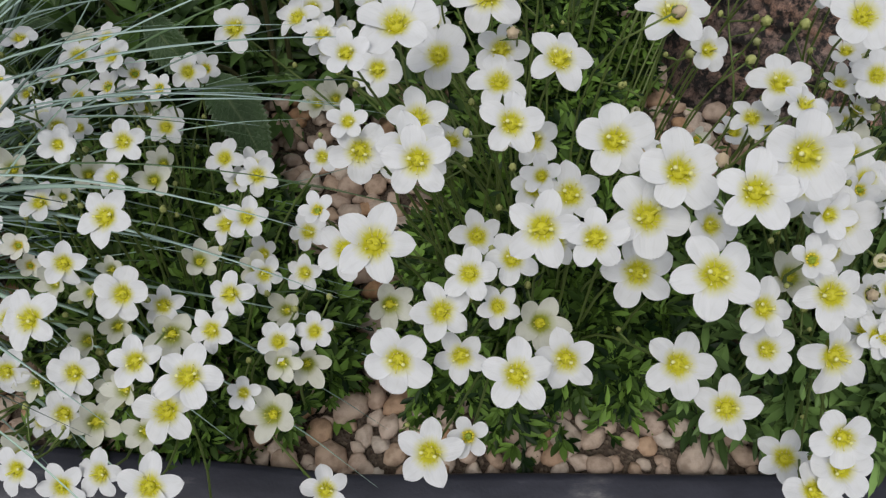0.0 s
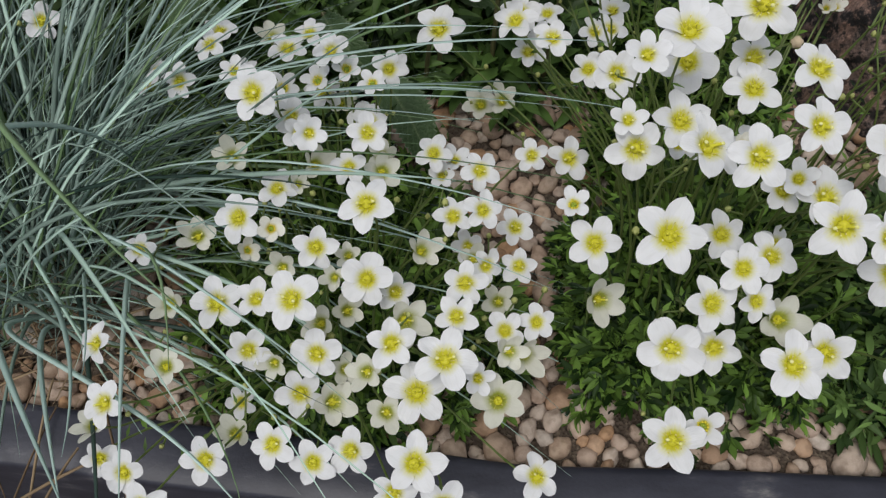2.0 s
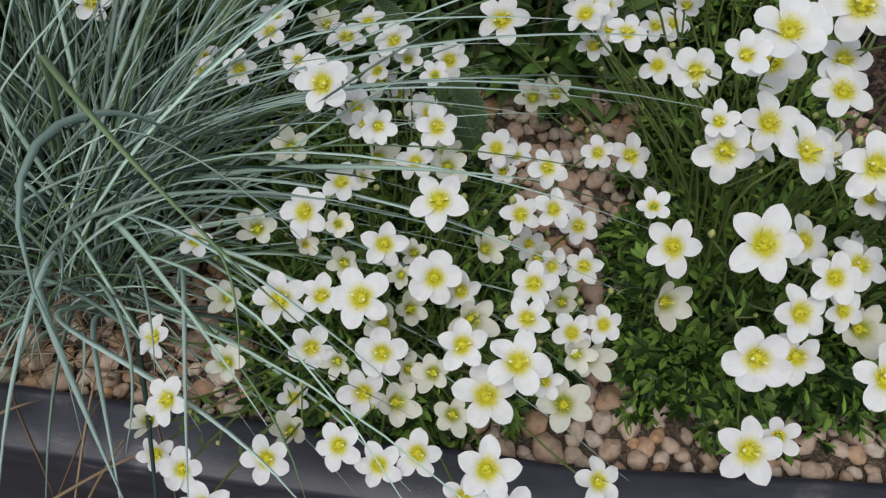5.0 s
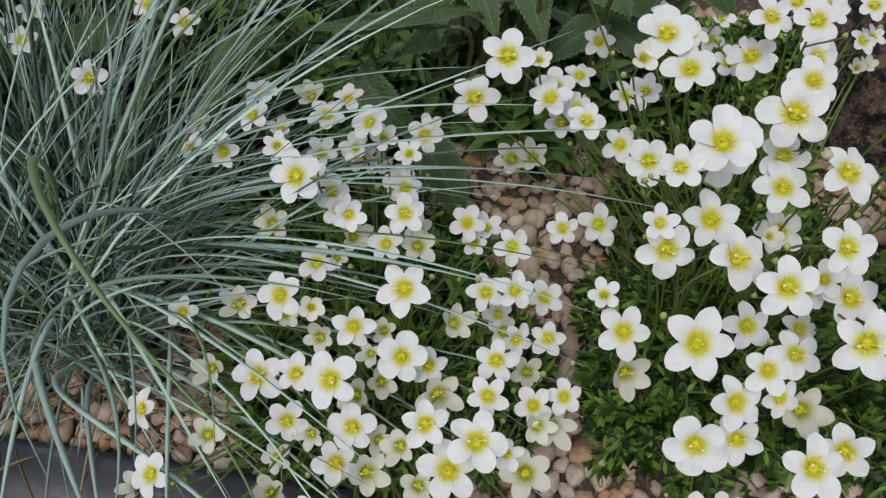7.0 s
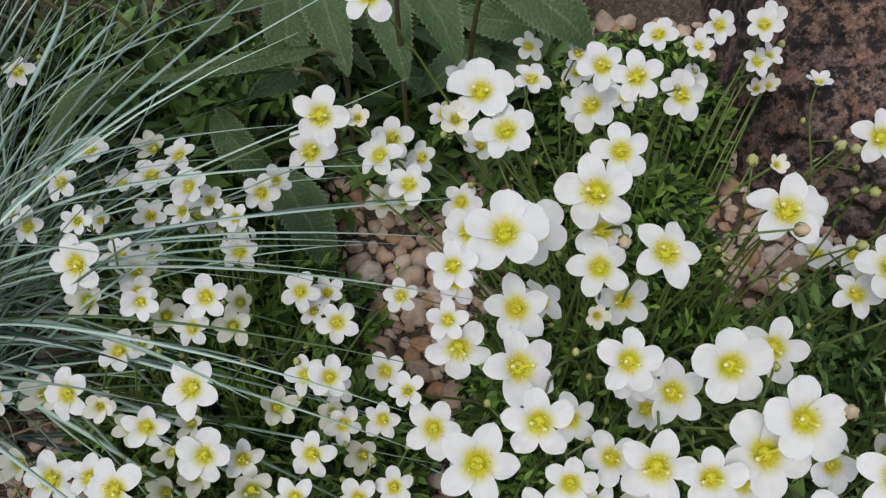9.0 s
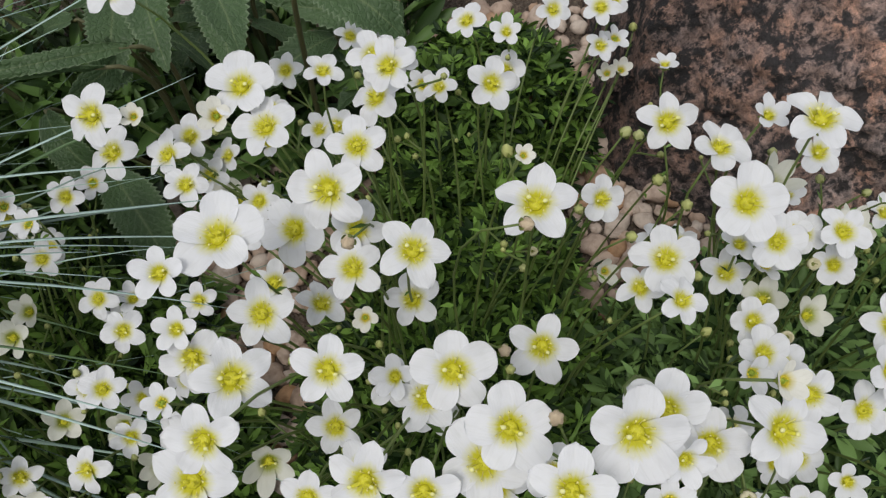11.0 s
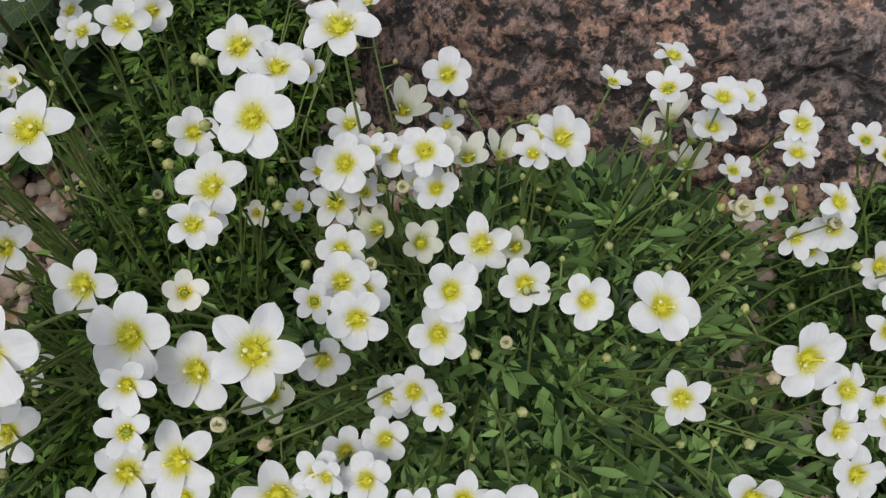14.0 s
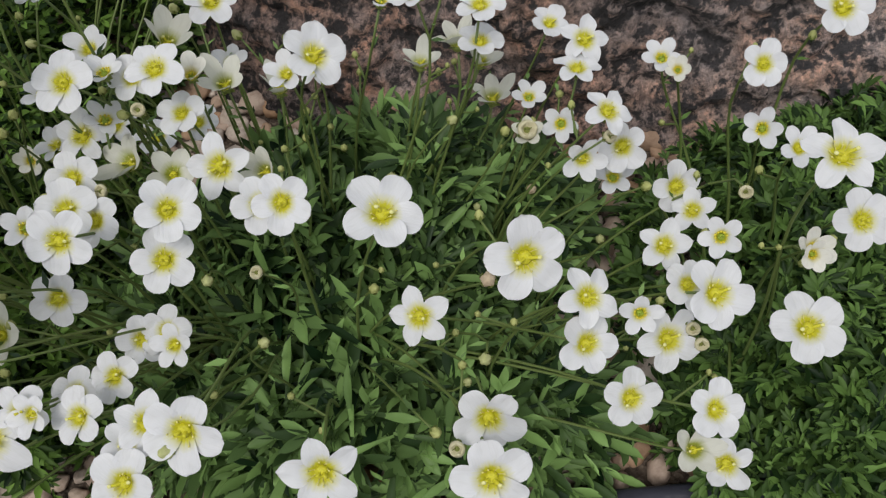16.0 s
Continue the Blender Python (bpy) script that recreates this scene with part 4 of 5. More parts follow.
bloom(middle, 0.0799, 0.3028, 0.1005, 7.8, 52)
bloom(middle, 0.0849, 0.1957, 0.1364, 7.4, 16)
bloom(middle, 0.0925, 0.1939, 0.0913, 4.4, 30)
bloom(middle, 0.0928, 0.1651, 0.1401, 7.1, 56)
bloom(middle, 0.0969, 0.1503, 0.1643, 6.5, 70)
bloom(middle, 0.0972, 0.1670, 0.1533, 9.4, 25)
bloom(middle, 0.0991, 0.3057, 0.0982, 7.8, 62)
bloom(middle, 0.1012, 0.3022, 0.0798, 7.5, 4)
bloom(middle, 0.1020, 0.2093, 0.1557, 9.3, 21)
bloom(right, 0.0751, 0.1077, 0.2001, 9.6, 14)
bloom(right, 0.0805, 0.0850, 0.1100, 9.9, 8)
bloom(right, 0.0815, 0.0980, 0.1474, 8.2, 5)
bloom(right, 0.0879, 0.1016, 0.1667, 5.7, 29)
bloom(right, 0.0882, 0.0955, 0.1270, 7.7, 27)
bloom(right, 0.0883, 0.1209, 0.1708, 9.5, 11)
bloom(right, 0.0902, 0.1087, 0.1750, 5.8, 68)
bloom(right, 0.0958, 0.0979, 0.1553, 9.1, 41)
bloom(right, 0.1000, 0.1161, 0.1608, 9.2, 19)
bloom(right, 0.1021, 0.0625, 0.1055, 8.5, 32)
bloom(right, 0.1050, 0.1253, 0.1129, 8.1, 4, True)
bloom(right, 0.1059, 0.0793, 0.0802, 9.1, 67)
bloom(right, 0.1068, 0.1197, 0.1938, 4.1, 26)
bloom(right, 0.1071, 0.0734, 0.1191, 8.5, 53)
bloom(right, 0.1090, 0.0676, 0.1099, 8.5, 18)
bloom(right, 0.1096, 0.0965, 0.1202, 11.6, 30)
bloom(right, 0.1103, 0.1846, 0.1107, 5.9, 56)
bloom(right, 0.1125, 0.1710, 0.1757, 9.7, 11)
bloom(right, 0.1138, 0.1975, 0.1603, 8.3, 48)
bloom(right, 0.1139, 0.1170, 0.1680, 10.3, 63)
bloom(right, 0.1192, 0.1335, 0.1144, 7.2, 64)
bloom(right, 0.1196, 0.2046, 0.1498, 5.3, 14)
bloom(right, 0.1196, 0.2211, 0.0599, 8.5, 40)
bloom(right, 0.1201, 0.0999, 0.1258, 6.5, 51)
bloom(right, 0.1207, 0.1410, 0.1373, 5.6, 5)
bloom(right, 0.1219, 0.1782, 0.1407, 5.7, 16)
bloom(right, 0.1226, 0.0990, 0.1263, 5.5, 49)
bloom(right, 0.1233, 0.1785, 0.1213, 7.8, 15)
bloom(right, 0.1251, 0.1089, 0.1104, 6.9, 12)
bloom(right, 0.1261, 0.1597, 0.1287, 7.2, 35)
bloom(right, 0.1266, 0.1490, 0.1310, 7.6, 30)
bloom(right, 0.1276, 0.2060, 0.1637, 5.7, 26)
bloom(right, 0.1278, 0.2956, 0.0759, 5.9, 43)
bloom(right, 0.1295, 0.1953, 0.1367, 6.3, 4)
bloom(right, 0.1297, 0.1754, 0.1472, 7.8, 15)
bloom(right, 0.1320, 0.0986, 0.1223, 7.0, 29)
bloom(right, 0.1323, 0.1333, 0.1430, 7.8, 51)
bloom(right, 0.1325, 0.1777, 0.1286, 6.0, 2)
bloom(right, 0.1331, 0.1926, 0.1801, 10.2, 66)
bloom(right, 0.1352, 0.1723, 0.1155, 7.3, 68, True)
bloom(right, 0.1359, 0.1265, 0.0993, 7.2, 27)
bloom(right, 0.1361, 0.1107, 0.1146, 6.7, 32)
bloom(right, 0.1366, 0.1828, 0.1415, 5.5, 66)
bloom(right, 0.1421, 0.1836, 0.1368, 6.5, 43)
bloom(right, 0.1430, 0.1277, 0.0999, 7.3, 9)
bloom(right, 0.1430, 0.2120, 0.1176, 7.5, 50, True)
bloom(right, 0.1435, 0.0913, 0.1218, 5.9, 61)
bloom(right, 0.1435, 0.0829, 0.1214, 8.5, 63)
bloom(right, 0.1472, 0.1668, 0.1158, 6.7, 63, True)
bloom(right, 0.1500, 0.1175, 0.1143, 5.6, 21)
bloom(right, 0.1505, 0.1807, 0.1429, 8.1, 52)
bloom(right, 0.1515, 0.1335, 0.1291, 8.0, 36)
bloom(right, 0.1528, 0.1776, 0.1282, 6.7, 16)
bloom(right, 0.1553, 0.1406, 0.1401, 8.1, 54)
bloom(right, 0.1559, 0.1869, 0.1321, 4.8, 34)
bloom(right, 0.1559, 0.0884, 0.1444, 6.9, 7)
bloom(right, 0.1564, 0.2191, 0.0985, 6.1, 9)
bloom(right, 0.1577, 0.2194, 0.1248, 8.0, 20)
bloom(right, 0.1624, 0.1902, 0.1225, 6.5, 59, True)
bloom(right, 0.1645, 0.1579, 0.1305, 8.8, 25)
bloom(right, 0.1660, 0.0842, 0.1507, 8.6, 61)
bloom(right, 0.1731, 0.2028, 0.1026, 6.1, 60, True)
bloom(right, 0.1741, 0.1604, 0.1226, 5.6, 71, True)
bloom(right, 0.1748, 0.1458, 0.1300, 7.7, 40)
bloom(right, 0.1807, 0.1863, 0.1297, 6.1, 21)
bloom(right, 0.1849, 0.2084, 0.1045, 7.3, 11)
bloom(right, 0.1862, 0.1287, 0.1578, 6.5, 45)
bloom(right, 0.1886, 0.1885, 0.1329, 8.7, 19)
bloom(right, 0.1893, 0.0783, 0.1329, 8.5, 27)
bloom(right, 0.2058, 0.1309, 0.1454, 9.1, 64)
bloom(right, 0.2071, 0.2120, 0.1267, 5.4, 41)
bloom(right, 0.2114, 0.1139, 0.1260, 7.6, 30)
bloom(right, 0.2165, 0.1968, 0.1154, 5.4, 16, True)
bloom(right, 0.2167, 0.1930, 0.1475, 6.2, 1)
bloom(right, 0.2240, 0.0735, 0.1345, 8.5, 32)
bloom(right, 0.2250, 0.0894, 0.1229, 8.2, 53)
bloom(right, 0.2267, 0.2208, 0.1255, 7.0, 50)
bloom(right, 0.2278, 0.2101, 0.1074, 6.3, 48, True)
bloom(right, 0.2335, 0.1934, 0.1265, 6.5, 66)
bloom(right, 0.2338, 0.1948, 0.1390, 7.1, 70)
bloom(right, 0.2344, 0.2046, 0.1042, 5.6, 6, True)
bloom(right, 0.2355, 0.1150, 0.1490, 9.1, 30)
bloom(right, 0.2386, 0.2101, 0.0782, 7.0, 25, True)
bloom(right, 0.2455, 0.1790, 0.1015, 4.8, 20, True)
bloom(right, 0.2486, 0.1978, 0.0941, 5.8, 42)
bloom(right, 0.2490, 0.1042, 0.1237, 7.2, 65)
bloom(right, 0.2496, 0.1119, 0.1324, 7.4, 46)
bloom(right, 0.2563, 0.1842, 0.0975, 6.0, 60)
bloom(right, 0.2586, 0.2259, 0.0942, 6.9, 56)
bloom(right, 0.2601, 0.1686, 0.1014, 6.3, 67)
bloom(right, 0.2605, 0.1894, 0.1158, 7.1, 3)
bloom(right, 0.2616, 0.0984, 0.0975, 7.9, 10)
bloom(right, 0.2639, 0.1129, 0.1174, 5.1, 14)
bloom(right, 0.2639, 0.1993, 0.1161, 7.6, 4)
bloom(right, 0.2645, 0.1679, 0.1241, 7.1, 62)
bloom(right, 0.2718, 0.1731, 0.0825, 6.3, 24)
bloom(right, 0.2719, 0.1715, 0.1014, 7.4, 32)
bloom(right, 0.2728, 0.1115, 0.1021, 8.8, 44)
bloom(right, 0.2750, 0.1340, 0.1101, 7.3, 71)
bloom(right, 0.2778, 0.1211, 0.1133, 6.5, 71)
bloom(right, 0.2785, 0.0879, 0.0815, 6.6, 10, True)
bloom(right, 0.2787, 0.0904, 0.1087, 7.4, 5)
bloom(right, 0.2809, 0.1140, 0.1228, 8.8, 61)
bloom(far, 0.2872, 0.1623, 0.0914, 7.9, 30)
bloom(far, 0.2878, 0.1318, 0.1166, 5.7, 38)
bloom(far, 0.2887, 0.2008, 0.1029, 6.0, 50)
bloom(far, 0.2888, 0.1513, 0.0962, 6.6, 13)
bloom(far, 0.2908, 0.1918, 0.1080, 3.9, 61)
bloom(far, 0.2927, 0.0888, 0.0582, 8.5, 19)
bloom(far, 0.3000, 0.1244, 0.1619, 8.5, 11)
bloom(far, 0.3042, 0.1718, 0.1324, 6.4, 2)
bloom(far, 0.3056, 0.1212, 0.1236, 3.8, 8)
bloom(far, 0.3071, 0.1098, 0.1052, 9.6, 31)
bloom(far, 0.3105, 0.1514, 0.1235, 5.7, 51)
bloom(far, 0.3106, 0.1700, 0.1058, 5.8, 70)
bloom(far, 0.3275, 0.1368, 0.1084, 8.5, 37)
bloom(far, 0.3296, 0.1887, 0.1311, 8.5, 7)
bloom(right, 0.1462, 0.1983, 0.0963, 7.2, 64)
bloom(right, 0.1326, 0.1473, 0.1276, 7.0, 42)
bloom(right, 0.1184, 0.2043, 0.0918, 7.2, 22)
bloom(middle, 0.1080, 0.3220, 0.0860, 6.6, 20)
bloom(middle, 0.1085, 0.3085, 0.0770, 5.8, 40)
bloom(middle, 0.1140, 0.3080, 0.0570, 4.6, 10)
bloom(middle, 0.1070, 0.3030, 0.0610, 4.2, 50)
bloom(far, 0.3100, 0.1270, 0.1150, 4.8, 30)
bud(middle, 0.1190, 0.3230, 0.0670, 2.8)
bud(middle, 0.0550, 0.1860, 0.1760, 2.5)
bud(middle, 0.0900, 0.2070, 0.1540, 2.6)
bud(middle, 0.1070, 0.2100, 0.1250, 2.2)
bud(right, 0.1820, 0.1960, 0.1320, 2.8)
bud(middle, 0.0930, 0.2040, 0.1570, 2.4)
bud(middle, 0.0630, 0.1850, 0.1120, 2.2)
bud(right, 0.2300, 0.1780, 0.0640, 2.0)
bud(right, 0.2210, 0.1140, 0.0760, 2.0)
bud(right, 0.1810, 0.1370, 0.0610, 2.2)
bud(right, 0.2450, 0.1790, 0.1030, 3.6)
bud(right, 0.2960, 0.1430, 0.1190, 2.3)
bud(middle, 0.0980, 0.1920, 0.1530, 2.6)
bud(middle, 0.0660, 0.1920, 0.1100, 2.0)
bud(middle, 0.0175, 0.1557, 0.1857, 2.6, True)
bud(middle, 0.0538, 0.1415, 0.1538, 2.6, True)
bud(middle, 0.0571, 0.1566, 0.1918, 2.6, True)
bud(middle, 0.0618, 0.1133, 0.1898, 2.6, True)
bud(middle, 0.0774, 0.1895, 0.1413)
bud(middle, 0.0874, 0.1709, 0.1589)
bud(middle, 0.0997, 0.1739, 0.1700)
bud(middle, 0.1049, 0.1851, 0.1247)
bud(right, 0.1060, 0.1038, 0.1625)
bud(right, 0.1098, 0.1704, 0.1362)
bud(right, 0.1120, 0.1034, 0.1445, 2.6, True)
bud(right, 0.1147, 0.1597, 0.1201)
bud(right, 0.1346, 0.1545, 0.1296)
bud(right, 0.1378, 0.1781, 0.1290)
bud(right, 0.1435, 0.1749, 0.1346)
bud(right, 0.1451, 0.2227, 0.1200)
bud(right, 0.1607, 0.1293, 0.1245)
bud(right, 0.1624, 0.2170, 0.1124)
bud(right, 0.1626, 0.0811, 0.1486)
bud(right, 0.1699, 0.1364, 0.1122)
bud(right, 0.1720, 0.1161, 0.1136)
bud(right, 0.1844, 0.2208, 0.0970)
bud(right, 0.1984, 0.1345, 0.1000)
bud(right, 0.2049, 0.1728, 0.0949)
bud(right, 0.2120, 0.0929, 0.1036)
bud(right, 0.2176, 0.0828, 0.1246)
bud(right, 0.2237, 0.1826, 0.1063)
bud(right, 0.2256, 0.1017, 0.1271)
bud(right, 0.2273, 0.1113, 0.1477, 2.6, True)
bud(right, 0.2390, 0.1798, 0.1022)
bud(right, 0.2474, 0.1781, 0.0715, 2.6, True)
bud(right, 0.2650, 0.1654, 0.1156)
bud(right, 0.2673, 0.1599, 0.0672)
bud(right, 0.2769, 0.1597, 0.0975)
bud(right, 0.2793, 0.1136, 0.1032)
bud(right, 0.2811, 0.1102, 0.1011)
for px, py, pz, size, turn in ((-0.2389, 0.2473, 0.089, 7.8, 20), (-0.272, 0.265, 0.09, 7.2, 33), (-0.273, 0.283, 0.09, 6.8, 50), (-0.205, 0.281, 0.09, 7.2, 22), (-0.223, 0.290, 0.09, 7.0, 5), (-0.292, 0.280, 0.08, 6.6, 41)):
    bloom(back, px, py, pz, size, turn)

# ---- blue fescue ----
def blade_strip(points, width, twist):
    """A folded tapering grass blade along points: a channel of two faces."""
    pts = [Vector(p) for p in points]
    n, verts = len(pts), []
    for i, p in enumerate(pts):
        d = (pts[min(i + 1, n - 1)] - pts[max(i - 1, 0)]).normalized()
        s = d.cross(Vector((math.sin(twist), math.cos(twist) * 0.4, 1))).normalized()
        w = s.cross(d)
        t = i / (n - 1)
        k = width * (0.75 + 0.25 * min(1, t * 5)) * (1 - max(0, (t - 0.45) / 0.55) ** 1.6 * 0.93)
        verts += [p - s * k, p - w * k * 0.55, p + s * k, p + w * k * 0.12]
    faces = [(i * 4 + a, i * 4 + b, (i + 1) * 4 + b, (i + 1) * 4 + a) for i in range(n - 1) for a, b in ((0, 1), (1, 2), (2, 3), (3, 0))]
    return verts, faces


fescue = tagged(new("blue_fescue", None), "tuft of blue-green fescue grass with fine arching blades", "grass tuft")
TUFT = Vector((-0.263, 0.184, 0.0))


def fescue_blades():
    r = random.Random(3)
    heap, made = Heap(), 0
    for k in range(1150):
        a = r.uniform(0, 2 * math.pi)
        q = math.sqrt(r.random()) * 0.046
        foot = TUFT + Vector((q * math.cos(a), q * math.sin(a), r.uniform(-0.004, 0.004)))
        way = a + r.gauss(0, 0.8) if r.random() < 0.7 else r.uniform(0, 2 * math.pi)
        forward = math.sin(way) < -0.3
        if forward and r.random() < 0.88:
            continue
        ln = r.uniform(0.05, 0.11) if forward else r.uniform(0.12, 0.26)
        if math.cos(way) > 0.1 and math.sin(way) > 0.1:
            ln *= r.choice((0.55, 0.65, 0.75, 1.0))
        lay = r.uniform(0.12, 1.0) ** 0.85
        out = Vector((math.cos(way), math.sin(way), 0))
        lift = math.cos(lay * 1.25)
        rise = Vector((0, 0, 1))
        bend = Vector((r.gauss(0, 0.05), r.gauss(0, 0.05), r.gauss(0, 0.03))) * ln
        p1 = foot + (rise * 0.9 + out * 0.25 * lay) * ln * 0.33 + bend
        p2 = foot + rise * ln * (0.30 + 0.42 * lift) + out * ln * 0.45 * (0.25 + lay) - bend
        p3 = foot + rise * ln * (0.10 + 0.80 * lift - 0.18 * lay) + out * ln * (0.35 + 0.62 * lay)
        side = Vector((-out.y, out.x, 0)) * r.gauss(0, 0.035)
        if r.random() < 0.5:
            # a stiff, nearly straight blade
            rise_by = r.uniform(0.15, 1.25)
            aim = out * math.cos(rise_by) + rise * math.sin(rise_by)
            p1 = foot + (aim * 0.75 + rise * 0.3) * ln * 0.3 + bend * 0.5
            p2 = foot + aim * ln * 0.68 + rise * 0.02 * ln
            p3 = foot + aim * ln - rise * ln * r.uniform(0.0, 0.16)
        if p3.z < 0.012:
            p3.z = r.uniform(0.012, 0.05)
        v, f = blade_strip(bezier(foot, p1, p2 + side, p3 + side * 2.2, 13), 0.00042 + 0.00075 * r.random() ** 1.6, r.uniform(0, 6.28))
        green = r.random() < 0.14
        if made < 220 and r.random() < 0.3 and out.x > -0.2:
            part("blade", Heap().add(v, f).mesh("blade", BLADE_GREEN if green else BLADE), fescue)
            made += 1
        else:
            heap.add(v, f, None, 1 if green else 0)
    tagged(part("grass_mass", heap.mesh("grass_mass", BLADE, BLADE_GREEN), fescue), kind="stuff")


def long_blade(tip, rise, arch=0.012, width=0.0011, mat=None, shift=(0, 0)):
    """One long blade that reaches out of the tuft to its tip."""
    tip = Vector(tip)
    d = Vector((tip.x - TUFT.x, tip.y - TUFT.y, 0))
    foot = TUFT + d.normalized() * 0.025 + Vector((shift[0], shift[1], 0))
    p1 = foot + Vector((0, 0, rise)) + d * 0.12
    p2 = foot + (tip - foot) * 0.6
    p2.z = max(tip.z, rise * 0.8) + arch
    v, f = blade_strip(bezier(foot, p1, p2, tip, 18), 0.85 * width, 0.4)
    part("blade", Heap().add(v, f).mesh("blade", mat or BLADE_LIT), fescue)


fescue_blades()
# blades that reach over the flowers
long_blade((-0.012, 0.150, 0.160), 0.13)
long_blade((-0.026, 0.202, 0.101), 0.12, 0.02)
long_blade((-0.046, 0.212, 0.131), 0.14, 0.012, 0.0013)
long_blade((-0.026, 0.138, 0.141), 0.11, 0.006, 0.0010, BLADE_GREEN)
long_blade((-0.036, 0.128, 0.135), 0.12, 0.016, 0.0012)
long_blade((-0.029, 0.138, 0.081), 0.10, 0.022, 0.0010)
long_blade((-0.020, 0.103, 0.036), 0.11, 0.055, 0.0012)
long_blade((-0.034, 0.128, 0.094), 0.12, 0.03, 0.0013)
long_blade((-0.060, 0.178, 0.120), 0.12, 0.012, 0.0010)
long_blade((-0.075, 0.225, 0.135), 0.14, 0.010, 0.0011)
long_blade((-0.088, 0.285, 0.130), 0.15, 0.012, 0.0010)
long_blade((-0.095, 0.300, 0.150), 0.15, 0.010, 0.0010, BLADE_GREEN)
long_blade((-0.120, 0.345, 0.160), 0.14, 0.010, 0.0011)
long_blade((-0.040, 0.186, 0.125), 0.12, 0.010, 0.0009)
long_blade((-0.100, 0.085, 0.095), 0.12, 0.040, 0.0012)


def free_blade(points, width, mat):
    v, f = blade_strip(bezier(*points, 20), 0.75 * width, 0.6)
    part("blade", Heap().add(v, f).mesh("blade", mat), fescue)


# arching blades at the front of the tuft, the last two high over it
free_blade(((-0.240, 0.150, 0.020), (-0.251, 0.151, 0.089), (-0.202, 0.090, 0.118), (-0.175, 0.045, 0.100)), 0.0020, BLADE_LIT)
free_blade(((-0.236, 0.152, 0.020), (-0.231, 0.146, 0.069), (-0.180, 0.113, 0.108), (-0.179, 0.062, 0.108)), 0.0015, BLADE_LIT)
free_blade(((-0.226, 0.142, 0.020), (-0.227, 0.132, 0.055), (-0.192, 0.090, 0.112), (-0.181, 0.047, 0.090)), 0.0014, BLADE_LIT)
free_blade(((-0.215, 0.147, 0.020), (-0.208, 0.158, 0.083), (-0.180, 0.107, 0.107), (-0.165, 0.073, 0.142)), 0.0009, BLADE_LIT)
free_blade(((-0.202, 0.147, 0.020), (-0.185, 0.164, 0.088), (-0.168, 0.092, 0.115), (-0.155, 0.041, 0.120)), 0.0012, BLADE_LIT)
free_blade(((-0.234, 0.147, 0.020), (-0.249, 0.110, 0.091), (-0.162, 0.092, 0.103), (-0.125, 0.047, 0.100)), 0.0018, BLADE_LIT)
free_blade(((-0.232, 0.162, 0.020), (-0.221, 0.166, 0.012), (-0.149, 0.137, 0.165), (-0.147, 0.080, 0.130)), 0.0014, BLADE_GREEN)
free_blade(((-0.238, 0.158, 0.020), (-0.231, 0.156, 0.068), (-0.189, 0.130, 0.109), (-0.139, 0.144, 0.110)), 0.0015, BLADE_LIT)
free_blade(((-0.226, 0.150, 0.020), (-0.215, 0.147, 0.093), (-0.145, 0.104, 0.097), (-0.127, 0.048, 0.100)), 0.0012, BLADE_GREEN)
free_blade(((-0.250, 0.155, 0.020), (-0.226, 0.163, 0.091), (-0.223, 0.093, 0.106), (-0.212, 0.044, 0.100)), 0.0014, BLADE_LIT)
free_blade(((-0.240, 0.150, 0.080), (-0.213, 0.127, 0.176), (-0.213, 0.144, 0.094), (-0.223, 0.120, 0.080)), 0.0014, BLADE_LIT)
free_blade(((-0.262, 0.190, 0.020), (-0.232, 0.227, 0.102), (-0.201, 0.113, 0.244), (-0.118, 0.056, 0.210)), 0.0021, BLADE_GREEN)
free_blade(((-0.262, 0.185, 0.020), (-0.134, 0.231, -0.003), (-0.218, 0.128, 0.254), (-0.166, 0.056, 0.190)), 0.0022, BLADE_LIT)

# blades that cross one another behind the flowers
free_blade(((-0.250, 0.190, 0.02), (-0.190, 0.165, 0.14), (-0.122, 0.203, 0.165), (-0.078, 0.262, 0.172)), 0.0012, BLADE_LIT)
free_blade(((-0.245, 0.200, 0.02), (-0.190, 0.195, 0.13), (-0.115, 0.224, 0.155), (-0.055, 0.266, 0.162)), 0.0011, BLADE_LIT)
free_blade(((-0.240, 0.205, 0.02), (-0.165, 0.200, 0.17), (-0.118, 0.212, 0.195), (-0.155, 0.262, 0.160)), 0.0012, BLADE_LIT)
free_blade(((-0.245, 0.210, 0.02), (-0.170, 0.228, 0.14), (-0.125, 0.240, 0.175), (-0.142, 0.262, 0.140)), 0.0012, BLADE_LIT)
free_blade(((-0.240, 0.200, 0.02), (-0.165, 0.195, 0.12), (-0.104, 0.207, 0.135), (-0.041, 0.241, 0.140)), 0.0010, BLADE_LIT)
free_blade(((-0.250, 0.185, 0.02), (-0.200, 0.170, 0.15), (-0.085, 0.163, 0.180), (-0.022, 0.190, 0.148)), 0.0013, BLADE_LIT)
free_blade(((-0.250, 0.182, 0.02), (-0.190, 0.170, 0.13), (-0.105, 0.172, 0.150), (-0.062, 0.178, 0.138)), 0.0012, BLADE_LIT)

# ---- broad-leaved plant behind ----
herb = tagged(new("broad_leaved_herb", None), "dark green herb with long toothed wrinkled leaves", "plant")


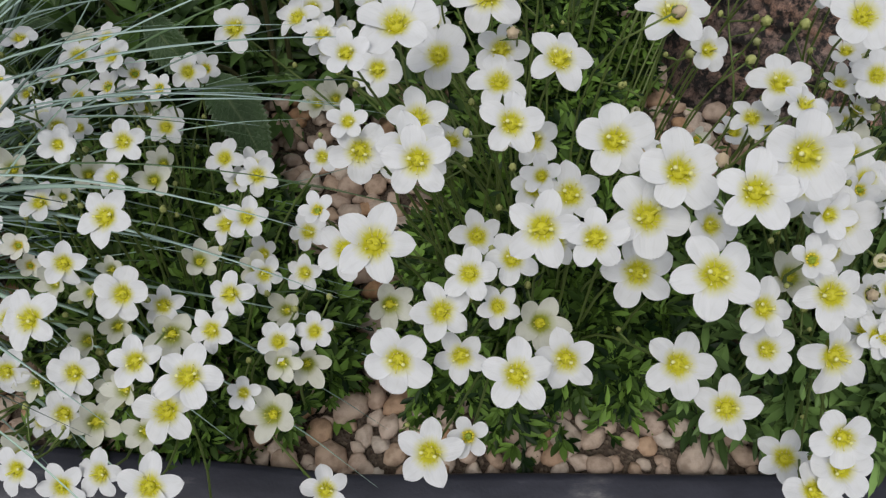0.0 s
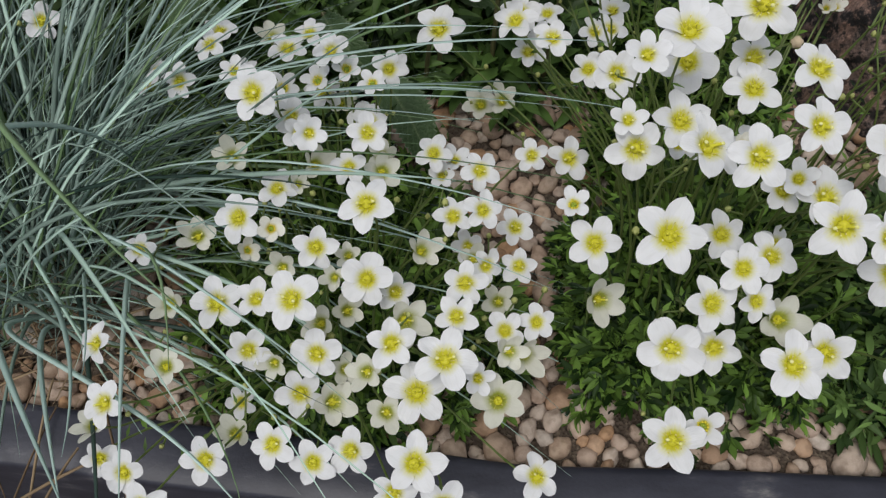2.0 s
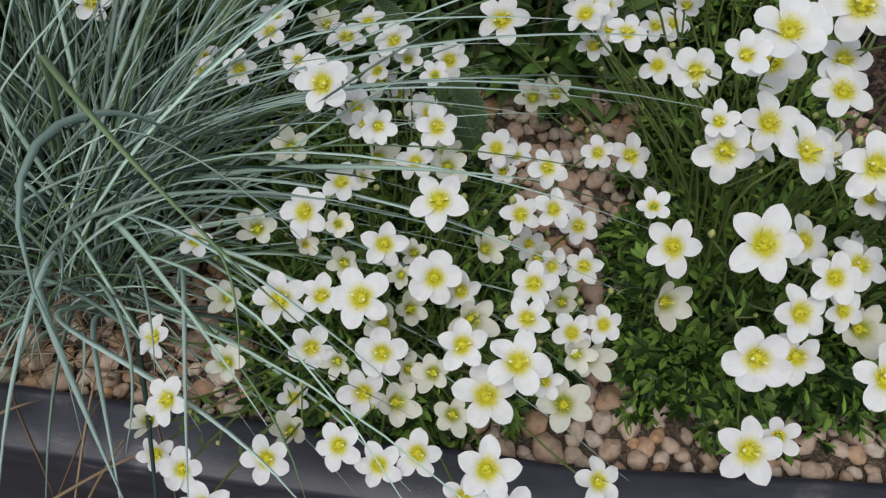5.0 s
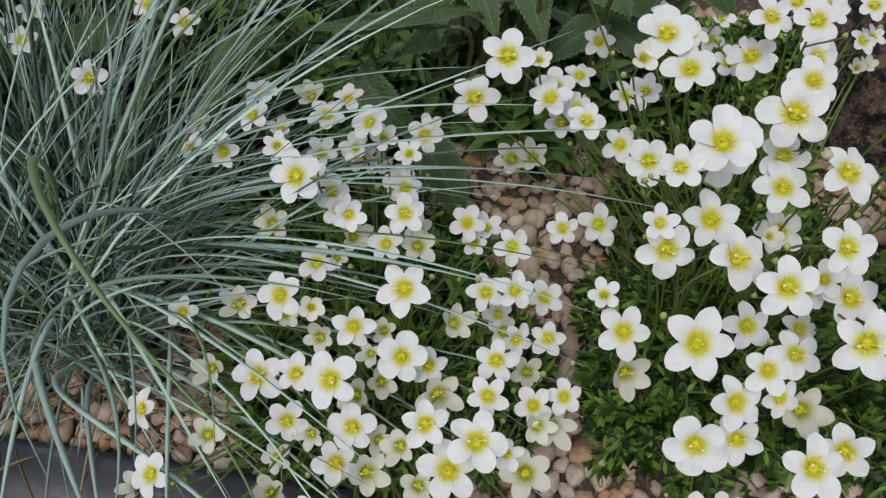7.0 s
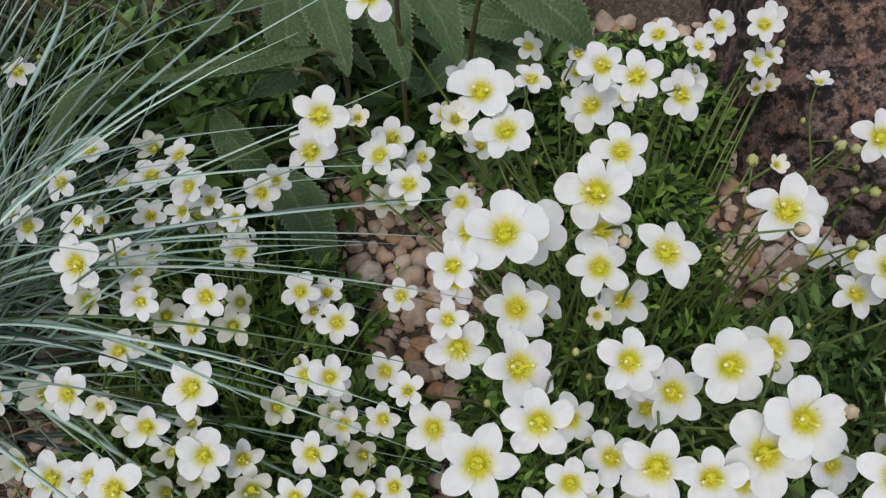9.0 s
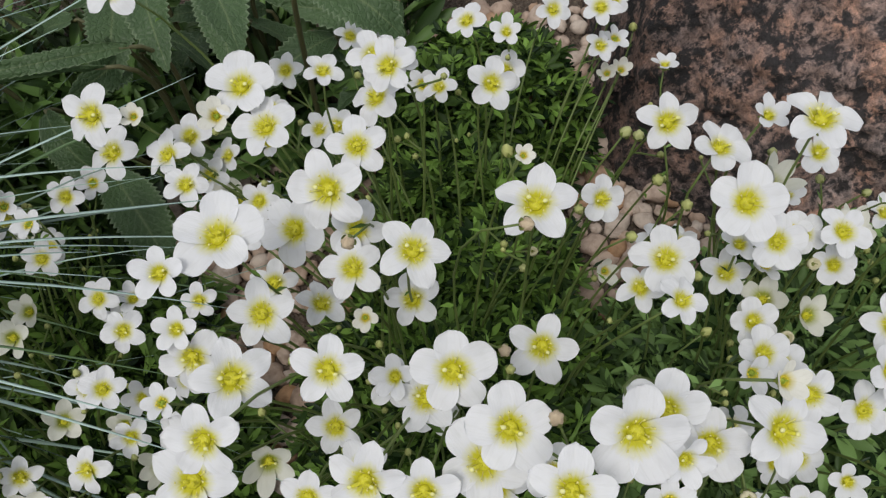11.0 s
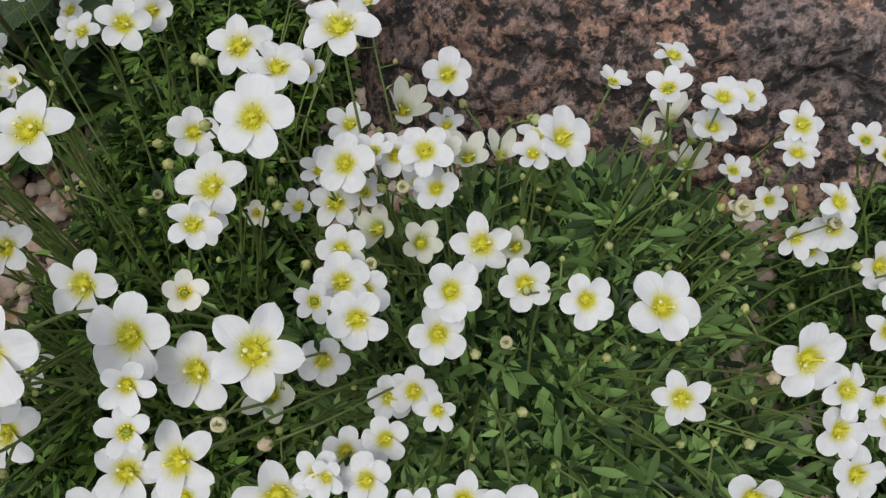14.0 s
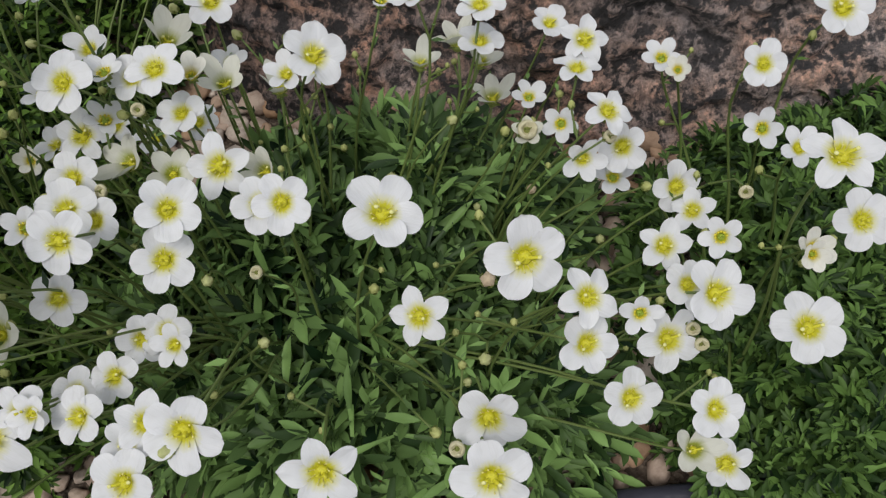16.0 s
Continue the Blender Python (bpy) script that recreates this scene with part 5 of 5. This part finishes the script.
def broad_leaf(base, tip, width, sag=0.01, roll=0.0, teeth=22):
    """A toothed leaf from base to tip, sagging between them; roll turns its face."""
    base, tip = Vector(base), Vector(tip)
    d = tip - base
    ln = d.length
    across = d.cross(Vector((0, 0, 1)))
    across = (across if across.length > 0.001 else Vector((1, 0, 0))).normalized()
    across = Matrix.Rotation(roll, 3, d.normalized()) @ across
    up = across.cross(d).normalized()
    nu, nv = teeth * 2 + 1, 7
    verts, uvs = [], []
    for i in range(nu):
        t = i / (nu - 1)
        w = width * (math.sin(math.pi * min(1, 0.04 + 0.96 * t) ** 0.75) ** 0.75 + 0.02) * (1.0 if i % 2 else 0.86)
        for j in range(nv):
            s = 2 * j / (nv - 1) - 1
            fold = abs(s) * 0.22 * w
            wave = 0.0016 * noise.noise((t * 5 + base.x * 90, s * 2, base.y * 70))
            verts.append(base + d * (t + (0.5 / nu if i % 2 else 0) * abs(s)) + across * s * w + up * (sag * math.sin(math.pi * t) + fold + wave))
            uvs.append((t, s))
    faces = grid_faces(nu, nv)
    me = Heap().add(verts, faces).mesh("leaf", BROAD)
    layer = me.uv_layers.new(name="leaf")
    for loop in me.loops:
        layer.data[loop.index].uv = uvs[loop.vertex_index]
    leaf = part("leaf", me, herb)
    foot = Vector((base.x + 0.2 * (HERB.x - base.x), base.y + 0.35 * (HERB.y - base.y), 0.0))
    v, f = tube(bezier(foot, foot + Vector((0, 0, base.z * 0.6)), base - d * 0.25, base + d * 0.05, 8), [0.0014, 0.0013, 0.0012, 0.0012, 0.0011, 0.001, 0.0009, 0.0007], 6)
    part("leaf_stalk", Heap().add(v, f).mesh("leaf_stalk", STALK), leaf)
    return leaf


HERB = Vector((-0.06, 0.33, 0.0))
broad_leaf((-0.080, 0.280, 0.108), (-0.146, 0.2510, 0.121), 0.0038, 0.001, -0.7)
broad_leaf((-0.088, 0.272, 0.106), (-0.167, 0.2600, 0.098), 0.0060, 0.001, 0.9)
broad_leaf((-0.046, 0.286, 0.142), (-0.024, 0.239, 0.150), 0.0105, 0.006, -0.2)
broad_leaf((-0.011, 0.287, 0.142), (0.024, 0.268, 0.125), 0.0120, 0.006, 0.25)
broad_leaf((-0.129, 0.280, 0.066), (-0.100, 0.258, 0.046), 0.0095, 0.008, 0.75)
broad_leaf((-0.104, 0.262, 0.048), (-0.078, 0.224, 0.026), 0.0120, 0.008, -0.1)
broad_leaf((-0.170, 0.290, 0.080), (-0.190, 0.245, 0.070), 0.0100, 0.008, 0.4)


broad_leaf((-0.086, 0.330, 0.100), (-0.068, 0.277, 0.096), 0.0105, 0.006, 0.2)
broad_leaf((-0.102, 0.331, 0.085), (-0.096, 0.280, 0.080), 0.0110, 0.006, -0.2)
broad_leaf((-0.060, 0.336, 0.090), (-0.046, 0.284, 0.084), 0.0100, 0.006, 0.1)


def herb_undergrowth():
    r = random.Random(21)
    for k in range(150):
        x, y = r.uniform(-0.42, 0.05), r.uniform(0.25, 0.47)
        if (-0.11 < x and y < 0.30) or (-0.28 < x and y < 0.295):
            continue
        z = r.uniform(0.015, 0.085) + 0.12 * max(0, y - 0.33)
        a = r.uniform(-math.pi, 0.3)
        ln = r.uniform(0.028, 0.055)
        broad_leaf((x, y, z), (x + ln * math.cos(a), y + 0.7 * ln * math.sin(a), z + r.uniform(-0.03, 0.015)), r.uniform(0.005, 0.010), r.uniform(0.003, 0.010), r.uniform(-1.1, 1.1), 14)


herb_undergrowth()


class Low:
    def __init__(self, ob, mat):
        self.ob, self.leaf_mat = ob, mat


cushion(Low(herb, HERB_LOW), [(-0.17, 0.315, 0.11, 0.055), (-0.03, 0.345, 0.06, 0.05), (-0.33, 0.30, 0.08, 0.09)], NARROW, 330, 0.032, 0.030, 9, 60)

# ---- dry straws ----
def straw(points, width):
    v, f = blade_strip(bezier(*points, 12), width, 1.0)
    s = part("dry_straw", Heap().add(v, f).mesh("dry_straw", STRAW))
    tagged(s, "dry tan grass straw lying over the edging", "straw", group="dry straws")


def scatter_straws():
    r = random.Random(9)
    for k in range(15):
        x, y = r.uniform(-0.31, -0.20), r.uniform(0.085, 0.150)
        a = r.choice((-1.9, -1.2, 0.1, -0.5, -2.4)) + r.gauss(0, 0.35)
        ln = r.uniform(0.03, 0.085)
        d = Vector((math.cos(a), math.sin(a), 0)) * ln
        p = Vector((x, y, 0.014 + 0.002 * r.random()))
        q = p + d
        q.z = 0.0135 if q.y > edge_line(q.x) - 0.026 else 0.012
        straw((p, p + d * 0.3 + Vector((0, 0, 0.006)), p + d * 0.7 + Vector((0.004, 0, 0.007)), q), r.uniform(0.00035, 0.00075))


scatter_straws()


def build_litter():
    """Short dead grass bits and crumbs lying between the stones at the foot of the tuft."""
    r = random.Random(31)
    heap = Heap()
    for k in range(170):
        x, y = r.gauss(-0.240, 0.04), r.gauss(0.145, 0.022)
        if y < edge_line(x) + 0.003:
            continue
        a, ln = r.uniform(0, 6.28), r.uniform(0.006, 0.030)
        p = Vector((x, y, r.uniform(0.001, 0.009)))
        d = Vector((math.cos(a), math.sin(a), r.uniform(-0.08, 0.10))) * ln
        v, f = blade_strip(bezier(p, p + d * 0.3 + Vector((0, 0, 0.002)), p + d * 0.7 + Vector((0.002, 0, 0.001)), p + d, 5), r.uniform(0.0003, 0.0009), r.uniform(0, 6.28))
        heap.add(v, f)
    litter = part("dead_grass", heap.mesh("dead_grass", STRAW))
    tagged(litter, "short dead brown grass bits lying on the gravel", "litter", kind="stuff")


build_litter()

# ---- gravel ----
def pebble_mesh(seed):
    r = random.Random(seed)
    v, f = ball(9, 12, (1.0, r.uniform(0.68, 0.95), r.uniform(0.5, 0.75)))
    out = []
    for p in v:
        q = Vector(p)
        d = 1 + 0.42 * noise.noise((q.x * 1.2 + seed, q.y * 1.2, q.z * 1.2)) + 0.20 * noise.noise((q.x * 2.6, q.y * 2.6 + seed, q.z * 2.6))
        out.append(q * d)
    return Heap().add(out, f)


STONES = [pebble_mesh(s * 3.7) for s in range(10)]
STONE_MESHES = [h.mesh("pebble", PEBBLE) for h in STONES]
STONE_DATA = [(np.concatenate(h.v), h.f) for h in STONES]


def lay_gravel():
    r = random.Random(77)
    bed = tagged(new("gravel_bed", None), "bed of beige and pinkish rounded gravel", "gravel", kind="structure")
    heap, made, placed = Heap(), 0, {}
    for k in range(30000):
        x, y = r.uniform(-0.42, 0.46), r.uniform(0.092, 0.40)
        size = 0.0032 + 0.0052 * r.random() ** 1.3
        if y < edge_line(x) + size * 0.8 or (y > 0.31 and r.random() < 0.6) or (x < -0.10 and y > 0.24):
            continue
        if x < -0.21 and y > 0.125 and r.random() < 0.55:
            continue
        bare = (-0.10 < x < 0.02) or (0.09 < x < 0.14) or y < 0.125
        if not bare and noise.noise((x * 26, y * 26, 5.5)) > 0.3 and size > 0.004:
            continue
        cell = (int(x / 0.016), int(y / 0.016))
        near = [p for i in (-1, 0, 1) for j in (-1, 0, 1) for p in placed.get((cell[0] + i, cell[1] + j), ())]
        if any((x - a) ** 2 + (y - b) ** 2 < (0.60 * (size + s)) ** 2 for a, b, s in near):
            continue
        placed.setdefault(cell, []).append((x, y, size))
        m = Matrix.Translation((x, y, ground_height(x, y) + size * r.uniform(0.25, 0.55))) @ Euler((r.uniform(-0.4, 0.4), r.uniform(-0.4, 0.4), r.uniform(0, 6.28))).to_matrix().to_4x4() @ Matrix.Scale(size, 4)
        i = r.randrange(10)
        open_ground = (-0.075 < x < 0.0 and 0.19 < y < 0.30) or (y < 0.115 and -0.26 < x < 0.12)
        if made < 300 and open_ground and size > 0.0035:
            part("pebble", STONE_MESHES[i], bed, m)
            made += 1
        else:
            heap.add(*STONE_DATA[i], m)
    tagged(part("small_gravel", heap.mesh("small_gravel", PEBBLE), bed), kind="stuff")


lay_gravel()
